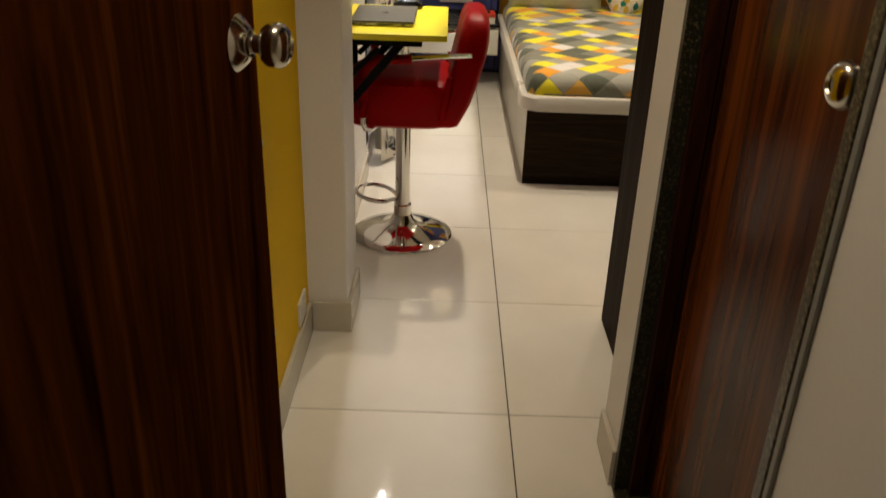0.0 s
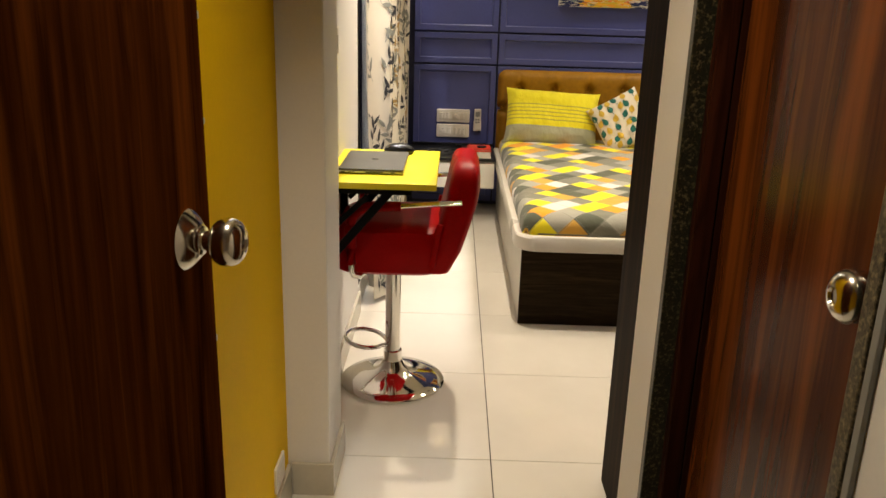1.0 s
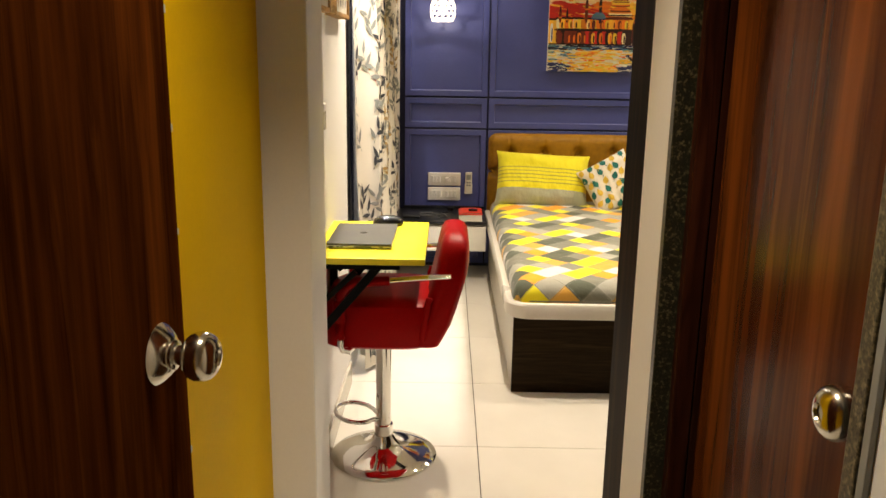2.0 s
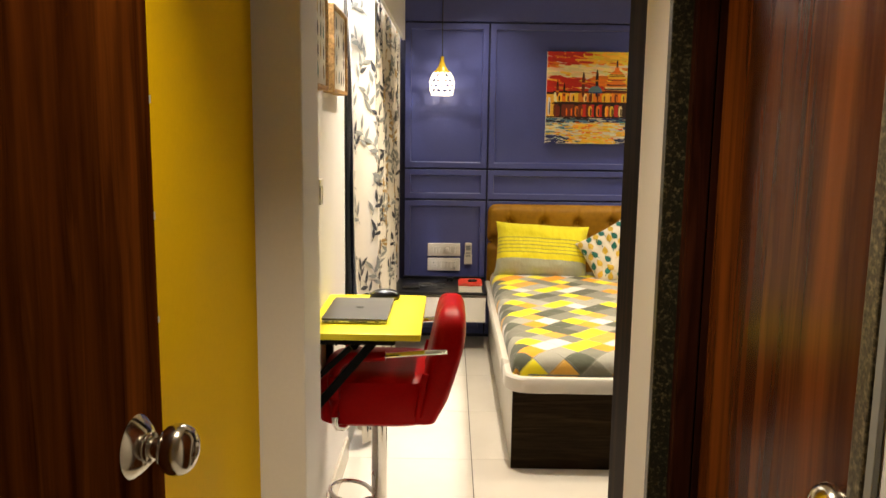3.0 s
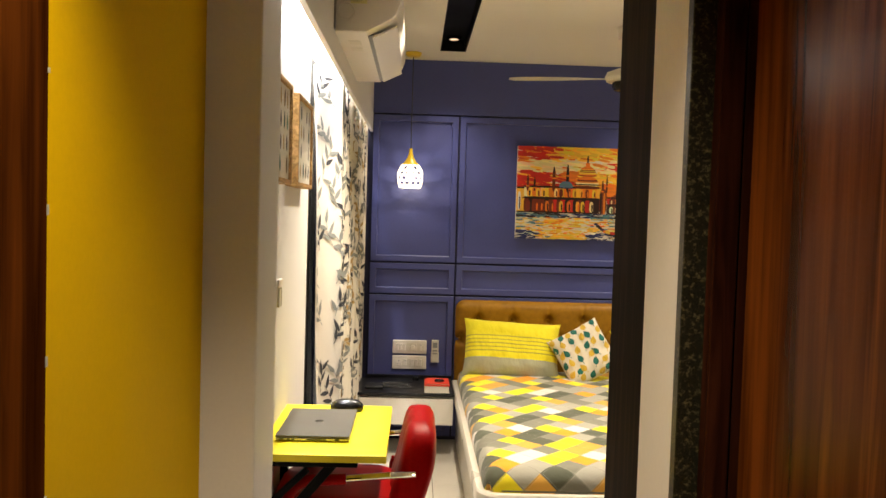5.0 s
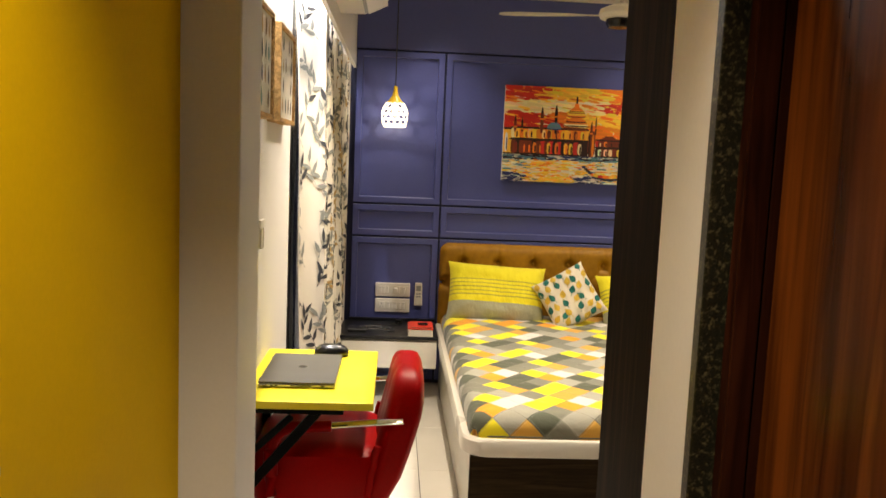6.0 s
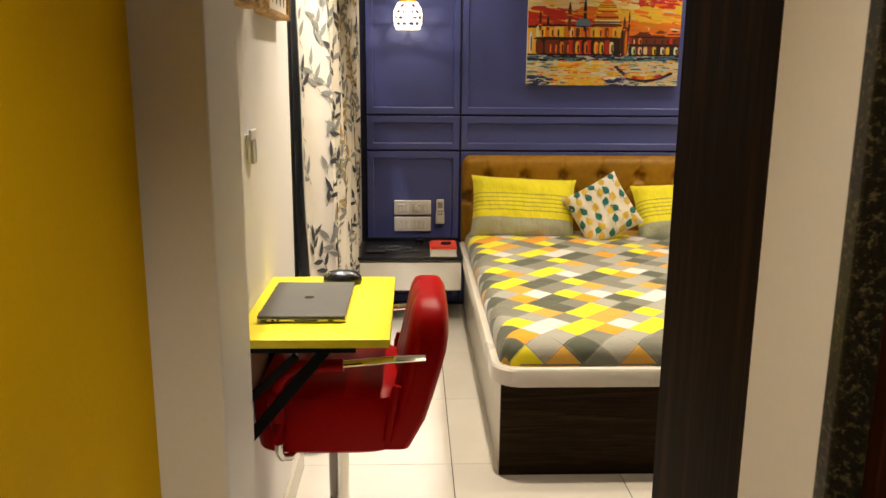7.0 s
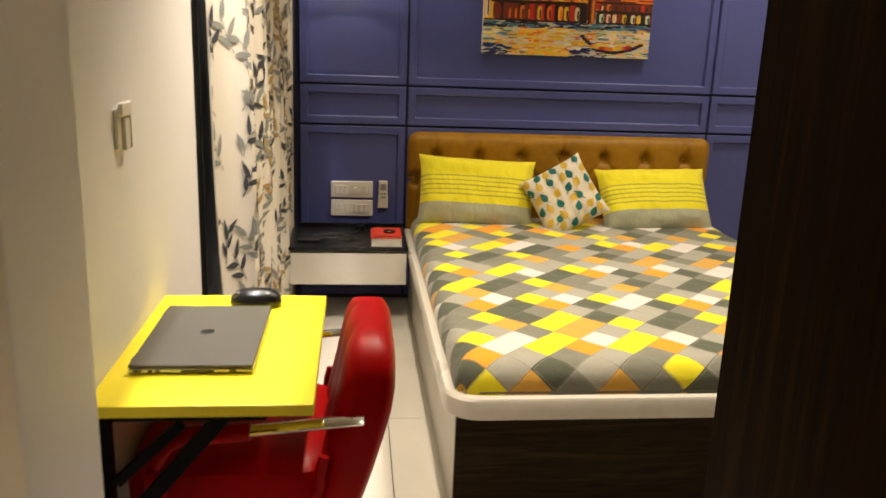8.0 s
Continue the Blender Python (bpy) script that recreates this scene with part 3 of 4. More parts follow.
# headboard: padded, with buttons drawn in
HX0, HX1, HZ0, HZ1 = 0.366, 2.02, 0.34, 0.922
head = part("headboard", bmesh.new(), M["mustard"], bed, "mustard leatherette headboard with buttons", True)
buttons = [(HX0 + 0.145 + 0.227 * i - (0.1135 if row % 2 else 0), 0.805 - 0.135 * row) for row in range(3) for i in range(7 + row % 2)]
creases = [((a, b), (a + s * 0.1135, b - 0.135)) for a, b in buttons for s in (-1, 1)] + [((a, b), (a, HZ1)) for a, b in buttons[:7]]


def crease(x, z):
    """How near a fold between two buttons runs."""
    best = 9.0
    for (xa, za), (xb, zb) in creases:
        if min(xa, xb) - 0.04 < x < max(xa, xb) + 0.04:
            dx, dz = xb - xa, zb - za
            t = max(0, min(1, ((x - xa) * dx + (z - za) * dz) / (dx * dx + dz * dz)))
            best = min(best, math.hypot(x - xa - t * dx, z - za - t * dz))
    return 0.007 * math.exp(-(best / 0.010) ** 2)



def round_corner(x, z, r=0.06):
    """Draws the upper corners of the headboard in to an arc."""
    cx = HX0 + r if x < HX0 + r else HX1 - r if x > HX1 - r else None
    if cx is None or z < HZ1 - r:
        return x, z
    cz = HZ1 - r
    m = max(abs(x - cx), z - cz)
    d = math.hypot(x - cx, z - cz)
    return (cx + (x - cx) * m / d, cz + (z - cz) * m / d) if d else (x, z)


def head_y(x, z):
    edge = min(x - HX0, HX1 - x, HZ1 - z)
    puff = 0.05 * (1 - math.exp(-max(0, edge) / 0.018))
    dip = sum(0.046 * math.exp(-((x - a) ** 2 + (z - b) ** 2) / 0.0008) for a, b in buttons)
    return NY - 0.026 - puff + min(0.042, dip + crease(x, z))


bm = bmesh.new()
NX, NZ = 220, 80
grid = [[(HX0 + (HX1 - HX0) * i / NX, 0, HZ0 + (HZ1 - HZ0) * j / NZ) for i in range(NX + 1)] for j in range(NZ + 1)]
rings(bm, [[(round_corner(x, z)[0], head_y(x, z), round_corner(x, z)[1]) for x, _, z in row] for row in grid], close=False, cap=False)
bm.to_mesh(head.data)
bm.free()
for p in head.data.polygons:
    p.use_smooth = True
for a, b in buttons:
    part("button", lathe([(0.0, 0.008), (0.008, 0.006), (0.012, 0.0), (0.012, -0.004)], (0, 0, 0), 12), M["mustard"], bed).matrix_basis = pose(a, head_y(a, b) + 0.002, b, 90)
for ob in bed.children:
    if ob.name.startswith("button"):
        ob.matrix_parent_inverse = bed.matrix_basis.inverted()

# mattress under a fitted sheet
MX0, MX1, MY0, MY1, MZ = 0.385, 2.005, 3.545, 5.62, 0.49
matt = thing("mattress", (1.2, 4.6, 0.4), "mattress in a yellow, grey and white diamond sheet", "mattress")
bm = bmesh.new()
uvl = bm.loops.layers.uv.new("UVMap")
NU, NV = 90, 110
rx = 0.06
W2, L2, D2 = (MX1 - MX0) / 2, (MY1 - MY0), 0.115


def fold(a, half, drop):
    """Arc position a over an edge at half: out, down."""
    q = rx * math.pi / 2
    m = abs(a)
    if m < half - rx:
        return a, 0.0
    k = (m - (half - rx)) / q
    if k < 1:
        o, d = half - rx + rx * math.sin(k * math.pi / 2), rx * (1 - math.cos(k * math.pi / 2))
    else:
        o, d = half, rx + (m - (half - rx) - q)
    return math.copysign(o, a), d


def sheet_point(a, b):
    x, dx = fold(a, W2, D2)
    y, dy = fold(b, L2 / 2, D2)
    d = max(dx, dy) if dx * dy == 0 else math.hypot(dx, dy) if max(dx, dy) < rx else max(dx, dy)
    n = noise.noise(Vector((a * 3, b * 3, 0))) * 0.006 + noise.noise(Vector((a * 11, b * 9, 2))) * 0.002
    corner = 0
    if dx > 0 and dy > 0:
        corner = min(dx, dy, rx) * 0.45
    return ((MX0 + MX1) / 2 + x - math.copysign(corner, x), (MY0 + MY1) / 2 + y - math.copysign(corner, y), MZ - d + n * (1 if d < 0.02 else 0.4))


span = W2 - rx + rx * math.pi / 2 + D2 - rx
spany = L2 / 2 - rx + rx * math.pi / 2 + D2 - rx


def spaced(n, half, edge):
    """Positions from -half to half, denser near the ends."""
    inner = [-(half - edge) + 2 * (half - edge) * i / (n - 16) for i in range(n - 15)]
    out = [-half + edge * i / 8 for i in range(8)]
    return out + inner + [-v for v in out[::-1]]


us, vs = spaced(NU, span, 0.17), spaced(NV, spany, 0.17)
gridv = [[bm.verts.new(sheet_point(a, b)) for a in us] for b in vs]
for j in range(len(vs) - 1):
    for i in range(len(us) - 1):
        f = bm.faces.new((gridv[j][i], gridv[j][i + 1], gridv[j + 1][i + 1], gridv[j + 1][i]))
        for lp, (a, b) in zip(f.loops, ((us[i], vs[j]), (us[i + 1], vs[j]), (us[i + 1], vs[j + 1]), (us[i], vs[j + 1]))):
            lp[uvl].uv = (a, b)
part("fitted_sheet", bm, M["sheet"], matt, smooth=True)
hem = [(MX0 + 0.03, MY1 - 0.02, 0.409), (MX0 + 0.006, MY1 - 0.06, 0.409), (MX0 + 0.006, MY0 + 0.05, 0.409), (MX0 + 0.03, MY0 + 0.016, 0.409), (MX0 + 0.07, MY0 + 0.004, 0.409), (MX1 - 0.07, MY0 + 0.004, 0.409), (MX1 - 0.03, MY0 + 0.016, 0.409), (MX1 - 0.006, MY0 + 0.05, 0.409), (MX1 - 0.006, MY1 - 0.06, 0.409)]
part("elastic_hem", tube(hem, 0.006, seg=6), M["hem"], matt, "grey gathered hem of the sheet", True)


# ---- pillows and cushion ----
def padded(w, h, t, seg=26, puff=0.5, seed=0):
    """A stuffed case w by h lying in x and z, thickest in the middle; local y is its depth."""
    bm = bmesh.new()
    uvl = bm.loops.layers.uv.new("UVMap")
    sides = []
    for side in (-1, 1):
        rows = []
        for j in range(seg + 1):
            row = []
            for i in range(seg + 1):
                a, b = 2 * i / seg - 1, 2 * j / seg - 1
                k = max(0.0, (1 - a ** 4) * (1 - b ** 4)) ** puff
                pull = 1 - 0.05 * (1 - abs(a) ** 3) * abs(b) ** 6
                pull2 = 1 - 0.06 * (1 - abs(b) ** 3) * abs(a) ** 6
                n = 0.012 * noise.noise(Vector((a * 2.2 + seed, b * 2.2, side * 3.0))) + 0.008 * noise.noise(Vector((a * 7 + seed, b * 3, side)))
                row.append(bm.verts.new((a * w / 2 * pull2, side * (t / 2 * k + n * k), b * h / 2 * pull)))
            rows.append(row)
        for j in range(seg):
            for i in range(seg):
                q = (rows[j][i], rows[j][i + 1], rows[j + 1][i + 1], rows[j + 1][i])
                f = bm.faces.new(q if side < 0 else q[::-1])
                ijs = ((i, j), (i + 1, j), (i + 1, j + 1), (i, j + 1))
                for lp, (p, q2) in zip(f.loops, ijs if side < 0 else ijs[::-1]):
                    lp[uvl].uv = (p / seg, q2 / seg)
    bmesh.ops.remove_doubles(bm, verts=bm.verts, dist=0.0004)
    return bm


pil = thing("pillow", (0, 0, 0), "yellow and grey-green striped pillow leaning on the headboard", "pillow", "pillows on the bed")
part("case", padded(0.615, 0.375, 0.18, seed=1, puff=0.62), M["pillow"], pil, smooth=True)
pil.matrix_basis = pose(0.715, 5.50, 0.632, -24, 2.5, -2)
pil2 = copy_thing(pil, pose(1.66, 5.475, 0.606, -33, -1, 3))

cushion = thing("cushion", (0, 0, 0), "small cream cushion with teal and mustard leaf print", "cushion")
part("cover", padded(0.34, 0.34, 0.12, seed=5), M["cushion"], cushion, smooth=True)


def on_cushion(u, v):
    a, b = max(-1, min(1, u / 0.17)), max(-1, min(1, v / 0.17))
    k = max(0.0, (1 - a ** 4) * (1 - b ** 4)) ** 0.5
    pull, pull2 = 1 - 0.05 * (1 - abs(a) ** 3) * abs(b) ** 6, 1 - 0.06 * (1 - abs(b) ** 3) * abs(a) ** 6
    n = 0.012 * noise.noise(Vector((a * 2.2 + 5, b * 2.2, -3.0))) + 0.008 * noise.noise(Vector((a * 7 + 5, b * 3, -1)))
    return Vector((a * 0.17 * pull2, -(0.06 * k + n * k) - 0.003, b * 0.17 * pull))


rnd = random.Random(4)
for name, shift in (("leaf_teal", 0), ("leaf_mustard", 1)):
    b = bmesh.new()
    for i in range(6):
        for j in range(6):
            if (i + j + shift) % 2:
                continue
            at = (-0.152 + 0.056 * i + rnd.uniform(-0.006, 0.006), -0.158 + 0.056 * j + rnd.uniform(-0.006, 0.006))
            turn = rnd.uniform(0.5, 1.2) + (0.9 if rnd.random() < 0.4 else 0)
            c, d = math.cos(turn), math.sin(turn)
            printed_leaf(b, at, turn, 0.054, 0.040, on_cushion)
            printed_leaf(b, (at[0] - 0.016 * c, at[1] - 0.016 * d), turn, 0.020, 0.004, on_cushion)
    tagged(part("leaf_print", b, M[name], cushion), kind="stuff")
cushion.matrix_basis = pose(1.148, 5.370, 0.642, -24, -29, 2)

# ---- nightstand ----
ns = thing("nightstand", (0.05, 5.45, 0.4), "floating white drawer nightstand with black marble top", "nightstand")
part("body", boxed(-0.226, 0.345, 5.262, NY - 0.018, 0.215, 0.386, bevel=0.001), M["white_laminate"], ns)
part("drawer_front", boxed(-0.226, 0.345, 5.24, 5.260, 0.213, 0.372, bevel=0.0015), M["white_laminate"], ns)
part("top", boxed(-0.232, 0.350, 5.228, NY - 0.018, 0.387, 0.405, bevel=0.002), M["marble"], ns, "polished black marble top")
part("upstand", boxed(-0.199, 0.350, NY - 0.034, NY - 0.018, 0.4055, 0.425, bevel=0.001), M["marble"], ns)

book = thing("book", (0.245, 5.33, 0.405), "thick paperback with red cover on the marble top", "book")
part("pages", boxed(0.176, 0.318, 5.245, 5.43, 0.408, 0.446), M["paper"], book)
part("cover", boxed(0.172, 0.322, 5.24, 5.435, 0.447, 0.452, bevel=0.001), M["book_red"], book)
part("cover", boxed(0.172, 0.322, 5.24, 5.435, 0.4055, 0.4075), M["paper"], book)
book2 = thing("book", (0.25, 5.35, 0.452), "thin red booklet lying on a thick book", "book")
part("pages", boxed(0.188, 0.316, 5.255, 5.415, 0.4525, 0.458), M["paper"], book2)
part("cover", boxed(0.184, 0.319, 5.250, 5.420, 0.4585, 0.4605, bevel=0.0006), M["book_red"], book2)
key = thing("car_key", (0.26, 5.31, 0.4606), "small black key fob on the red book", "key")
part("fob", rings(bmesh.new(), [oval(0.262, 5.31, z, 0.030 * k, 0.016 * k, 2.6, 16) for z, k in ((0.4607, 0.8), (0.465, 1), (0.470, 1), (0.474, 0.7))]), M["plastic_black"], key, smooth=True)


rnd = random.Random(21)
cable = thing("charging_cable", (0.0, 5.42, 0.405), "black charging cable lying in loops on marble", "cable")
coil = [(-0.02 + 0.10 * math.cos(0.5 * k) + 0.012 * math.sin(2.3 * k), 5.40 + 0.06 * math.sin(0.5 * k) + 0.02 * math.cos(1.1 * k), 0.410 + 0.0035 * (k % 12) / 3) for k in range(46)]
part("lead", tube(coil + [(0.10, 5.52, 0.411), (0.12, 5.60, 0.412)], 0.0035, seg=6), M["cord"], cable, smooth=True)
part("plug", boxed(0.10, 0.14, 5.585, 5.645, 0.4055, 0.432, bevel=0.005), M["plastic_black"], cable)
purse = thing("wallet", (-0.12, 5.38, 0.405), "small black leather wallet on the nightstand", "wallet")
part("body", boxed(-0.185, -0.075, 5.31, 5.40, 0.4055, 0.424, bevel=0.006, seg=3), M["cord"], purse)


# ---- switches and remote ----
def switch_plate(x0, z0, items):
    sw = thing("switch_plate", (x0 + 0.11, NY - 0.02, z0), "white plastic switch plate on the blue wall", "switch plate", "switch plates by the bed")
    part("plate", boxed(x0, x0 + 0.221, NY - 0.026, NY - 0.0065, z0, z0 + 0.088, bevel=0.006, seg=3), M["plastic_white"], sw)
    part("inset", boxed(x0 + 0.018, x0 + 0.203, NY - 0.028, NY - 0.0262, z0 + 0.018, z0 + 0.070, bevel=0.001), M["plastic_cream"], sw)
    for kind, at in items:
        cx = x0 + 0.022 + at * 0.0222
        if kind == "switch":
            part("rocker", boxed(cx + 0.002, cx + 0.019, NY - 0.033, NY - 0.0282, z0 + 0.022, z0 + 0.066, bevel=0.002), M["plastic_white"], sw)
            part("mark", boxed(cx + 0.008, cx + 0.013, NY - 0.0337, NY - 0.0331, z0 + 0.056, z0 + 0.060), M["plastic_grey"], sw)
        elif kind == "knob":
            part("regulator", lathe([(0.0, 0.016), (0.014, 0.015), (0.016, 0.0)], (0, 0, 0), 20), M["plastic_white"], sw).matrix_basis = pose(cx + 0.02, NY - 0.0282, z0 + 0.044, 90)
            sw.children[-1].matrix_parent_inverse = sw.matrix_basis.inverted()
        else:
            part("socket", boxed(cx + 0.001, cx + 0.042, NY - 0.030, NY - 0.0282, z0 + 0.022, z0 + 0.066, bevel=0.001), M["plastic_white"], sw)
            for ox, oz, r in ((0.021, 0.056, 0.004), (0.012, 0.036, 0.003), (0.030, 0.036, 0.003)):
                h = part("pin_hole", lathe([(r, 0), (r, 0.0006)], (0, 0, 0), 10), M["plastic_grey"], sw)
                h.matrix_basis = pose(cx + ox, NY - 0.0301, z0 + oz, 90)
                h.matrix_parent_inverse = sw.matrix_basis.inverted()


switch_plate(-0.035, 0.562, [("switch", 0), ("switch", 1), ("switch", 2), ("knob", 4), ("switch", 5.2), ("switch", 6.8)])
switch_plate(-0.035, 0.462, [("socket", 0), ("switch", 2.4), ("switch", 4.4), ("switch", 5.6), ("switch", 6.8)])

rem = thing("remote_control", (0.24, NY - 0.02, 0.51), "white air conditioner remote in a wall holder", "remote control")
part("holder", boxed(0.214, 0.266, NY - 0.034, NY - 0.0065, 0.510, 0.575, bevel=0.003), M["plastic_white"], rem)
part("body", boxed(0.217, 0.263, NY - 0.036, NY - 0.014, 0.514, 0.656, bevel=0.005), M["plastic_cream"], rem)
part("screen", boxed(0.225, 0.255, NY - 0.0372, NY - 0.0362, 0.606, 0.640, bevel=0.0004), M["plastic_grey"], rem)
for i in range(2):
    for j in range(2):
        part("button", boxed(0.226 + 0.016 * i, 0.238 + 0.016 * i, NY - 0.0378, NY - 0.0362, 0.582 - 0.018 * j, 0.592 - 0.018 * j, bevel=0.0005), M["plastic_grey"], rem)

ws = thing("light_switch", (LX, 3.0, 1.2), "small cream light switch on the white wall", "switch")
part("plate", boxed(LX + 0.0005, LX + 0.008, 2.880, 2.947, 1.180, 1.250, bevel=0.003), M["plastic_cream"], ws)
part("cover", boxed(LX + 0.0085, LX + 0.017, 2.878, 2.944, 1.236, 1.262, bevel=0.004, seg=3), M["plastic_white"], ws, "bright white moulded top")
part("rocker", boxed(LX + 0.0085, LX + 0.013, 2.903, 2.942, 1.176, 1.235, bevel=0.006, seg=3), M["plastic_cream"], ws)
sock = thing("wall_plate", (YX, 2.08, 0.15), "small white blank plate low on the yellow wall", "wall plate")
part("plate", boxed(YX + 0.0005, YX + 0.008, 2.035, 2.135, 0.112, 0.185, bevel=0.002), M["plastic_white"], sock)
part("insert", boxed(YX + 0.0082, YX + 0.010, 2.050, 2.120, 0.125, 0.172, bevel=0.0006), M["plastic_cream"], sock)

# ---- painting over the bed ----
PX0, PX1, PZ0, PZ1 = 0.734, 1.617, 1.331, 1.924
paint = thing("painting", (1.17, NY - 0.02, 1.33), "bright canvas painting of a domed waterfront at sunset", "painting")
part("canvas", boxed(PX0, PX1, NY - 0.036, NY - 0.0065, PZ0, PZ1, bevel=0.002), M["paper"], paint)
rnd = random.Random(11)
bm = bmesh.new()
col = bm.loops.layers.float_color.new("Col")
layer = [0]


def dab(cx, cz, w, h, c, lean=0.0):
    """One brush stroke, cx and cz from 0 to 1 over the canvas."""
    layer[0] += 1
    y = NY - 0.0364 - 0.0000012 * layer[0]
    pts = []
    for k in range(8):
        a = 2 * math.pi * k / 8 + 0.39
        ox, oz = w * 0.55 * math.copysign(abs(math.cos(a)) ** 0.6, math.cos(a)), h * 0.55 * math.copysign(abs(math.sin(a)) ** 0.6, math.sin(a))
        px, pz = cx + ox, cz + oz + lean * ox
        pts.append(bm.verts.new((PX0 + (PX1 - PX0) * min(1, max(0, px)), y, PZ0 + (PZ1 - PZ0) * min(1, max(0, pz)))))
    f = bm.faces.new(pts)
    j = [v * rnd.uniform(0.75, 1.05) for v in c]
    for lp in f.loops:
        lp[col] = (min(1, j[0]), min(1, j[1]), min(1, j[2]), 1)


def pick(*cs):
    return rnd.choice(cs)


RED, ORG, YEL, CRE, DKB, NAV, TEA, BRN, WHT = (0.55, 0.02, 0.012), (0.80, 0.20, 0.01), (0.86, 0.52, 0.04), (0.82, 0.66, 0.34), (0.02, 0.006, 0.006), (0.015, 0.025, 0.12), (0.10, 0.22, 0.30), (0.16, 0.025, 0.008), (0.74, 0.72, 0.62)
# sunset sky: centre, height, half widths and colour of each cloud bank
CLOUDS = ((0.10, 0.93, 0.22, 0.09, RED), (0.55, 0.92, 0.32, 0.06, YEL), (0.30, 0.80, 0.30, 0.07, CRE), (0.15, 0.63, 0.30, 0.09, RED), (0.42, 0.68, 0.14, 0.06, ORG),
          (0.82, 0.80, 0.22, 0.05, RED), (0.85, 0.93, 0.2, 0.06, ORG), (0.80, 0.66, 0.25, 0.07, YEL), (0.62, 0.80, 0.10, 0.10, CRE), (0.72, 0.57, 0.2, 0.05, ORG))
for k in range(1100):
    x, z = rnd.random(), rnd.uniform(0.44, 1.0)
    best = min(CLOUDS, key=lambda c: ((x - c[0]) / c[2]) ** 2 + ((z - c[1]) / c[3]) ** 2 + rnd.uniform(0, 0.5))
    c = best[4] if rnd.random() < 0.8 else pick(ORG, YEL)
    dab(x, z, rnd.uniform(0.04, 0.12), rnd.uniform(0.014, 0.032), c, rnd.uniform(-0.35, 0.1))
for k in range(900):      # water with the light of the sunset in it
    z, x = rnd.uniform(0.0, 0.28) , rnd.random()
    glow = math.exp(-((x - 0.36) / 0.26) ** 2)
    c = pick(YEL, YEL, CRE, ORG, YEL) if rnd.random() < glow else pick(CRE, WHT, TEA, YEL)
    if z < 0.09 and (x < 0.16 or 0.52 < x < 0.72):
        c = pick(NAV, NAV, WHT)
    if z > 0.235:
        c = pick(TEA, NAV, TEA, DKB)
    dab(x, z, rnd.uniform(0.02, 0.07), rnd.uniform(0.008, 0.018), c, rnd.uniform(-0.15, 0.1))


def storey(x0, x1, z0, z1, ground, lit, opening, pitch):
    """A row of wall dabs with a dark cornice and tall openings."""
    x = x0
    while x < x1:
        dab(x + 0.02, (z0 + z1) / 2, 0.05, z1 - z0, pick(*ground))
        x += 0.03
    dab((x0 + x1) / 2, z1, x1 - x0 + 0.01, 0.020, DKB), dab((x0 + x1) / 2, z0, x1 - x0, 0.014, DKB)
    x = x0 + pitch * 0.6
    while x < x1 - 0.01:
        dab(x, z0 + (z1 - z0) * 0.45, pitch * 0.55, (z1 - z0) * 0.72, pick(*lit))
        dab(x + pitch * 0.12, z0 + (z1 - z0) * 0.38, pitch * 0.22, (z1 - z0) * 0.5, pick(*opening))
        x += pitch * rnd.uniform(0.7, 1.45)


storey(0.0, 0.06, 0.29, 0.55, (CRE, WHT, YEL), (CRE, WHT), (DKB, NAV), 0.035)
storey(0.06, 0.60, 0.29, 0.44, (BRN, DKB, RED), (YEL, ORG, BRN, ORG, CRE), (BRN, DKB, ORG), 0.047)
storey(0.06, 0.26, 0.45, 0.565, (YEL, CRE, ORG), (CRE, YEL), (DKB, BRN), 0.05)
storey(0.26, 0.60, 0.45, 0.565, (ORG, YEL, ORG), (YEL, CRE, BRN), (ORG, BRN), 0.045)
storey(0.67, 1.0, 0.29, 0.385, (BRN, DKB), (CRE, WHT, YEL), (CRE, YEL, DKB), 0.045)
storey(0.67, 1.0, 0.39, 0.465, (BRN, BRN, RED), (BRN, ORG), (DKB, CRE), 0.04)
for x in (0.76, 0.87, 0.96):   # tiled roofs along the quay
    for k in range(4):
        dab(x, 0.475 + 0.014 * k, 0.12 - 0.028 * k, 0.016, pick(BRN, ORG, BRN))
dab(0.635, 0.42, 0.05, 0.26, BRN), dab(0.645, 0.40, 0.015, 0.22, ORG), dab(0.62, 0.40, 0.012, 0.22, DKB)
for x, h, w in ((0.08, 0.66, 0.018), (0.13, 0.64, 0.014), (0.27, 0.75, 0.022), (0.37, 0.78, 0.02), (0.63, 0.62, 0.016), (0.66, 0.68, 0.010)):   # towers
    dab(x, (h + 0.52) / 2, w, h - 0.52, pick(BRN, DKB))
    dab(x, h, w * 0.45, 0.06, DKB), dab(x, h - 0.09, w * 1.3, 0.014, ORG)
for k in range(12):       # great dome and its drum
    a = k / 12
    dab(0.515, 0.60 + 0.09 * a, 0.15 * math.sqrt(1 - a * a) + 0.01, 0.018, pick(ORG, BRN, CRE))
dab(0.515, 0.57, 0.17, 0.03, BRN), dab(0.515, 0.60, 0.18, 0.012, DKB), dab(0.515, 0.86, 0.012, 0.10, DKB)
for k in range(12):
    a = k / 12
    dab(0.515, 0.70 + 0.10 * a, 0.125 * math.sqrt(1 - a * a), 0.016, pick(ORG, YEL, BRN))
dab(0.515, 0.81, 0.03, 0.05, ORG)
for k in range(6):
    dab(0.36, 0.56 + 0.012 * k, 0.10 * math.sqrt(1 - (k / 6) ** 2), 0.018, pick(TEA, NAV))
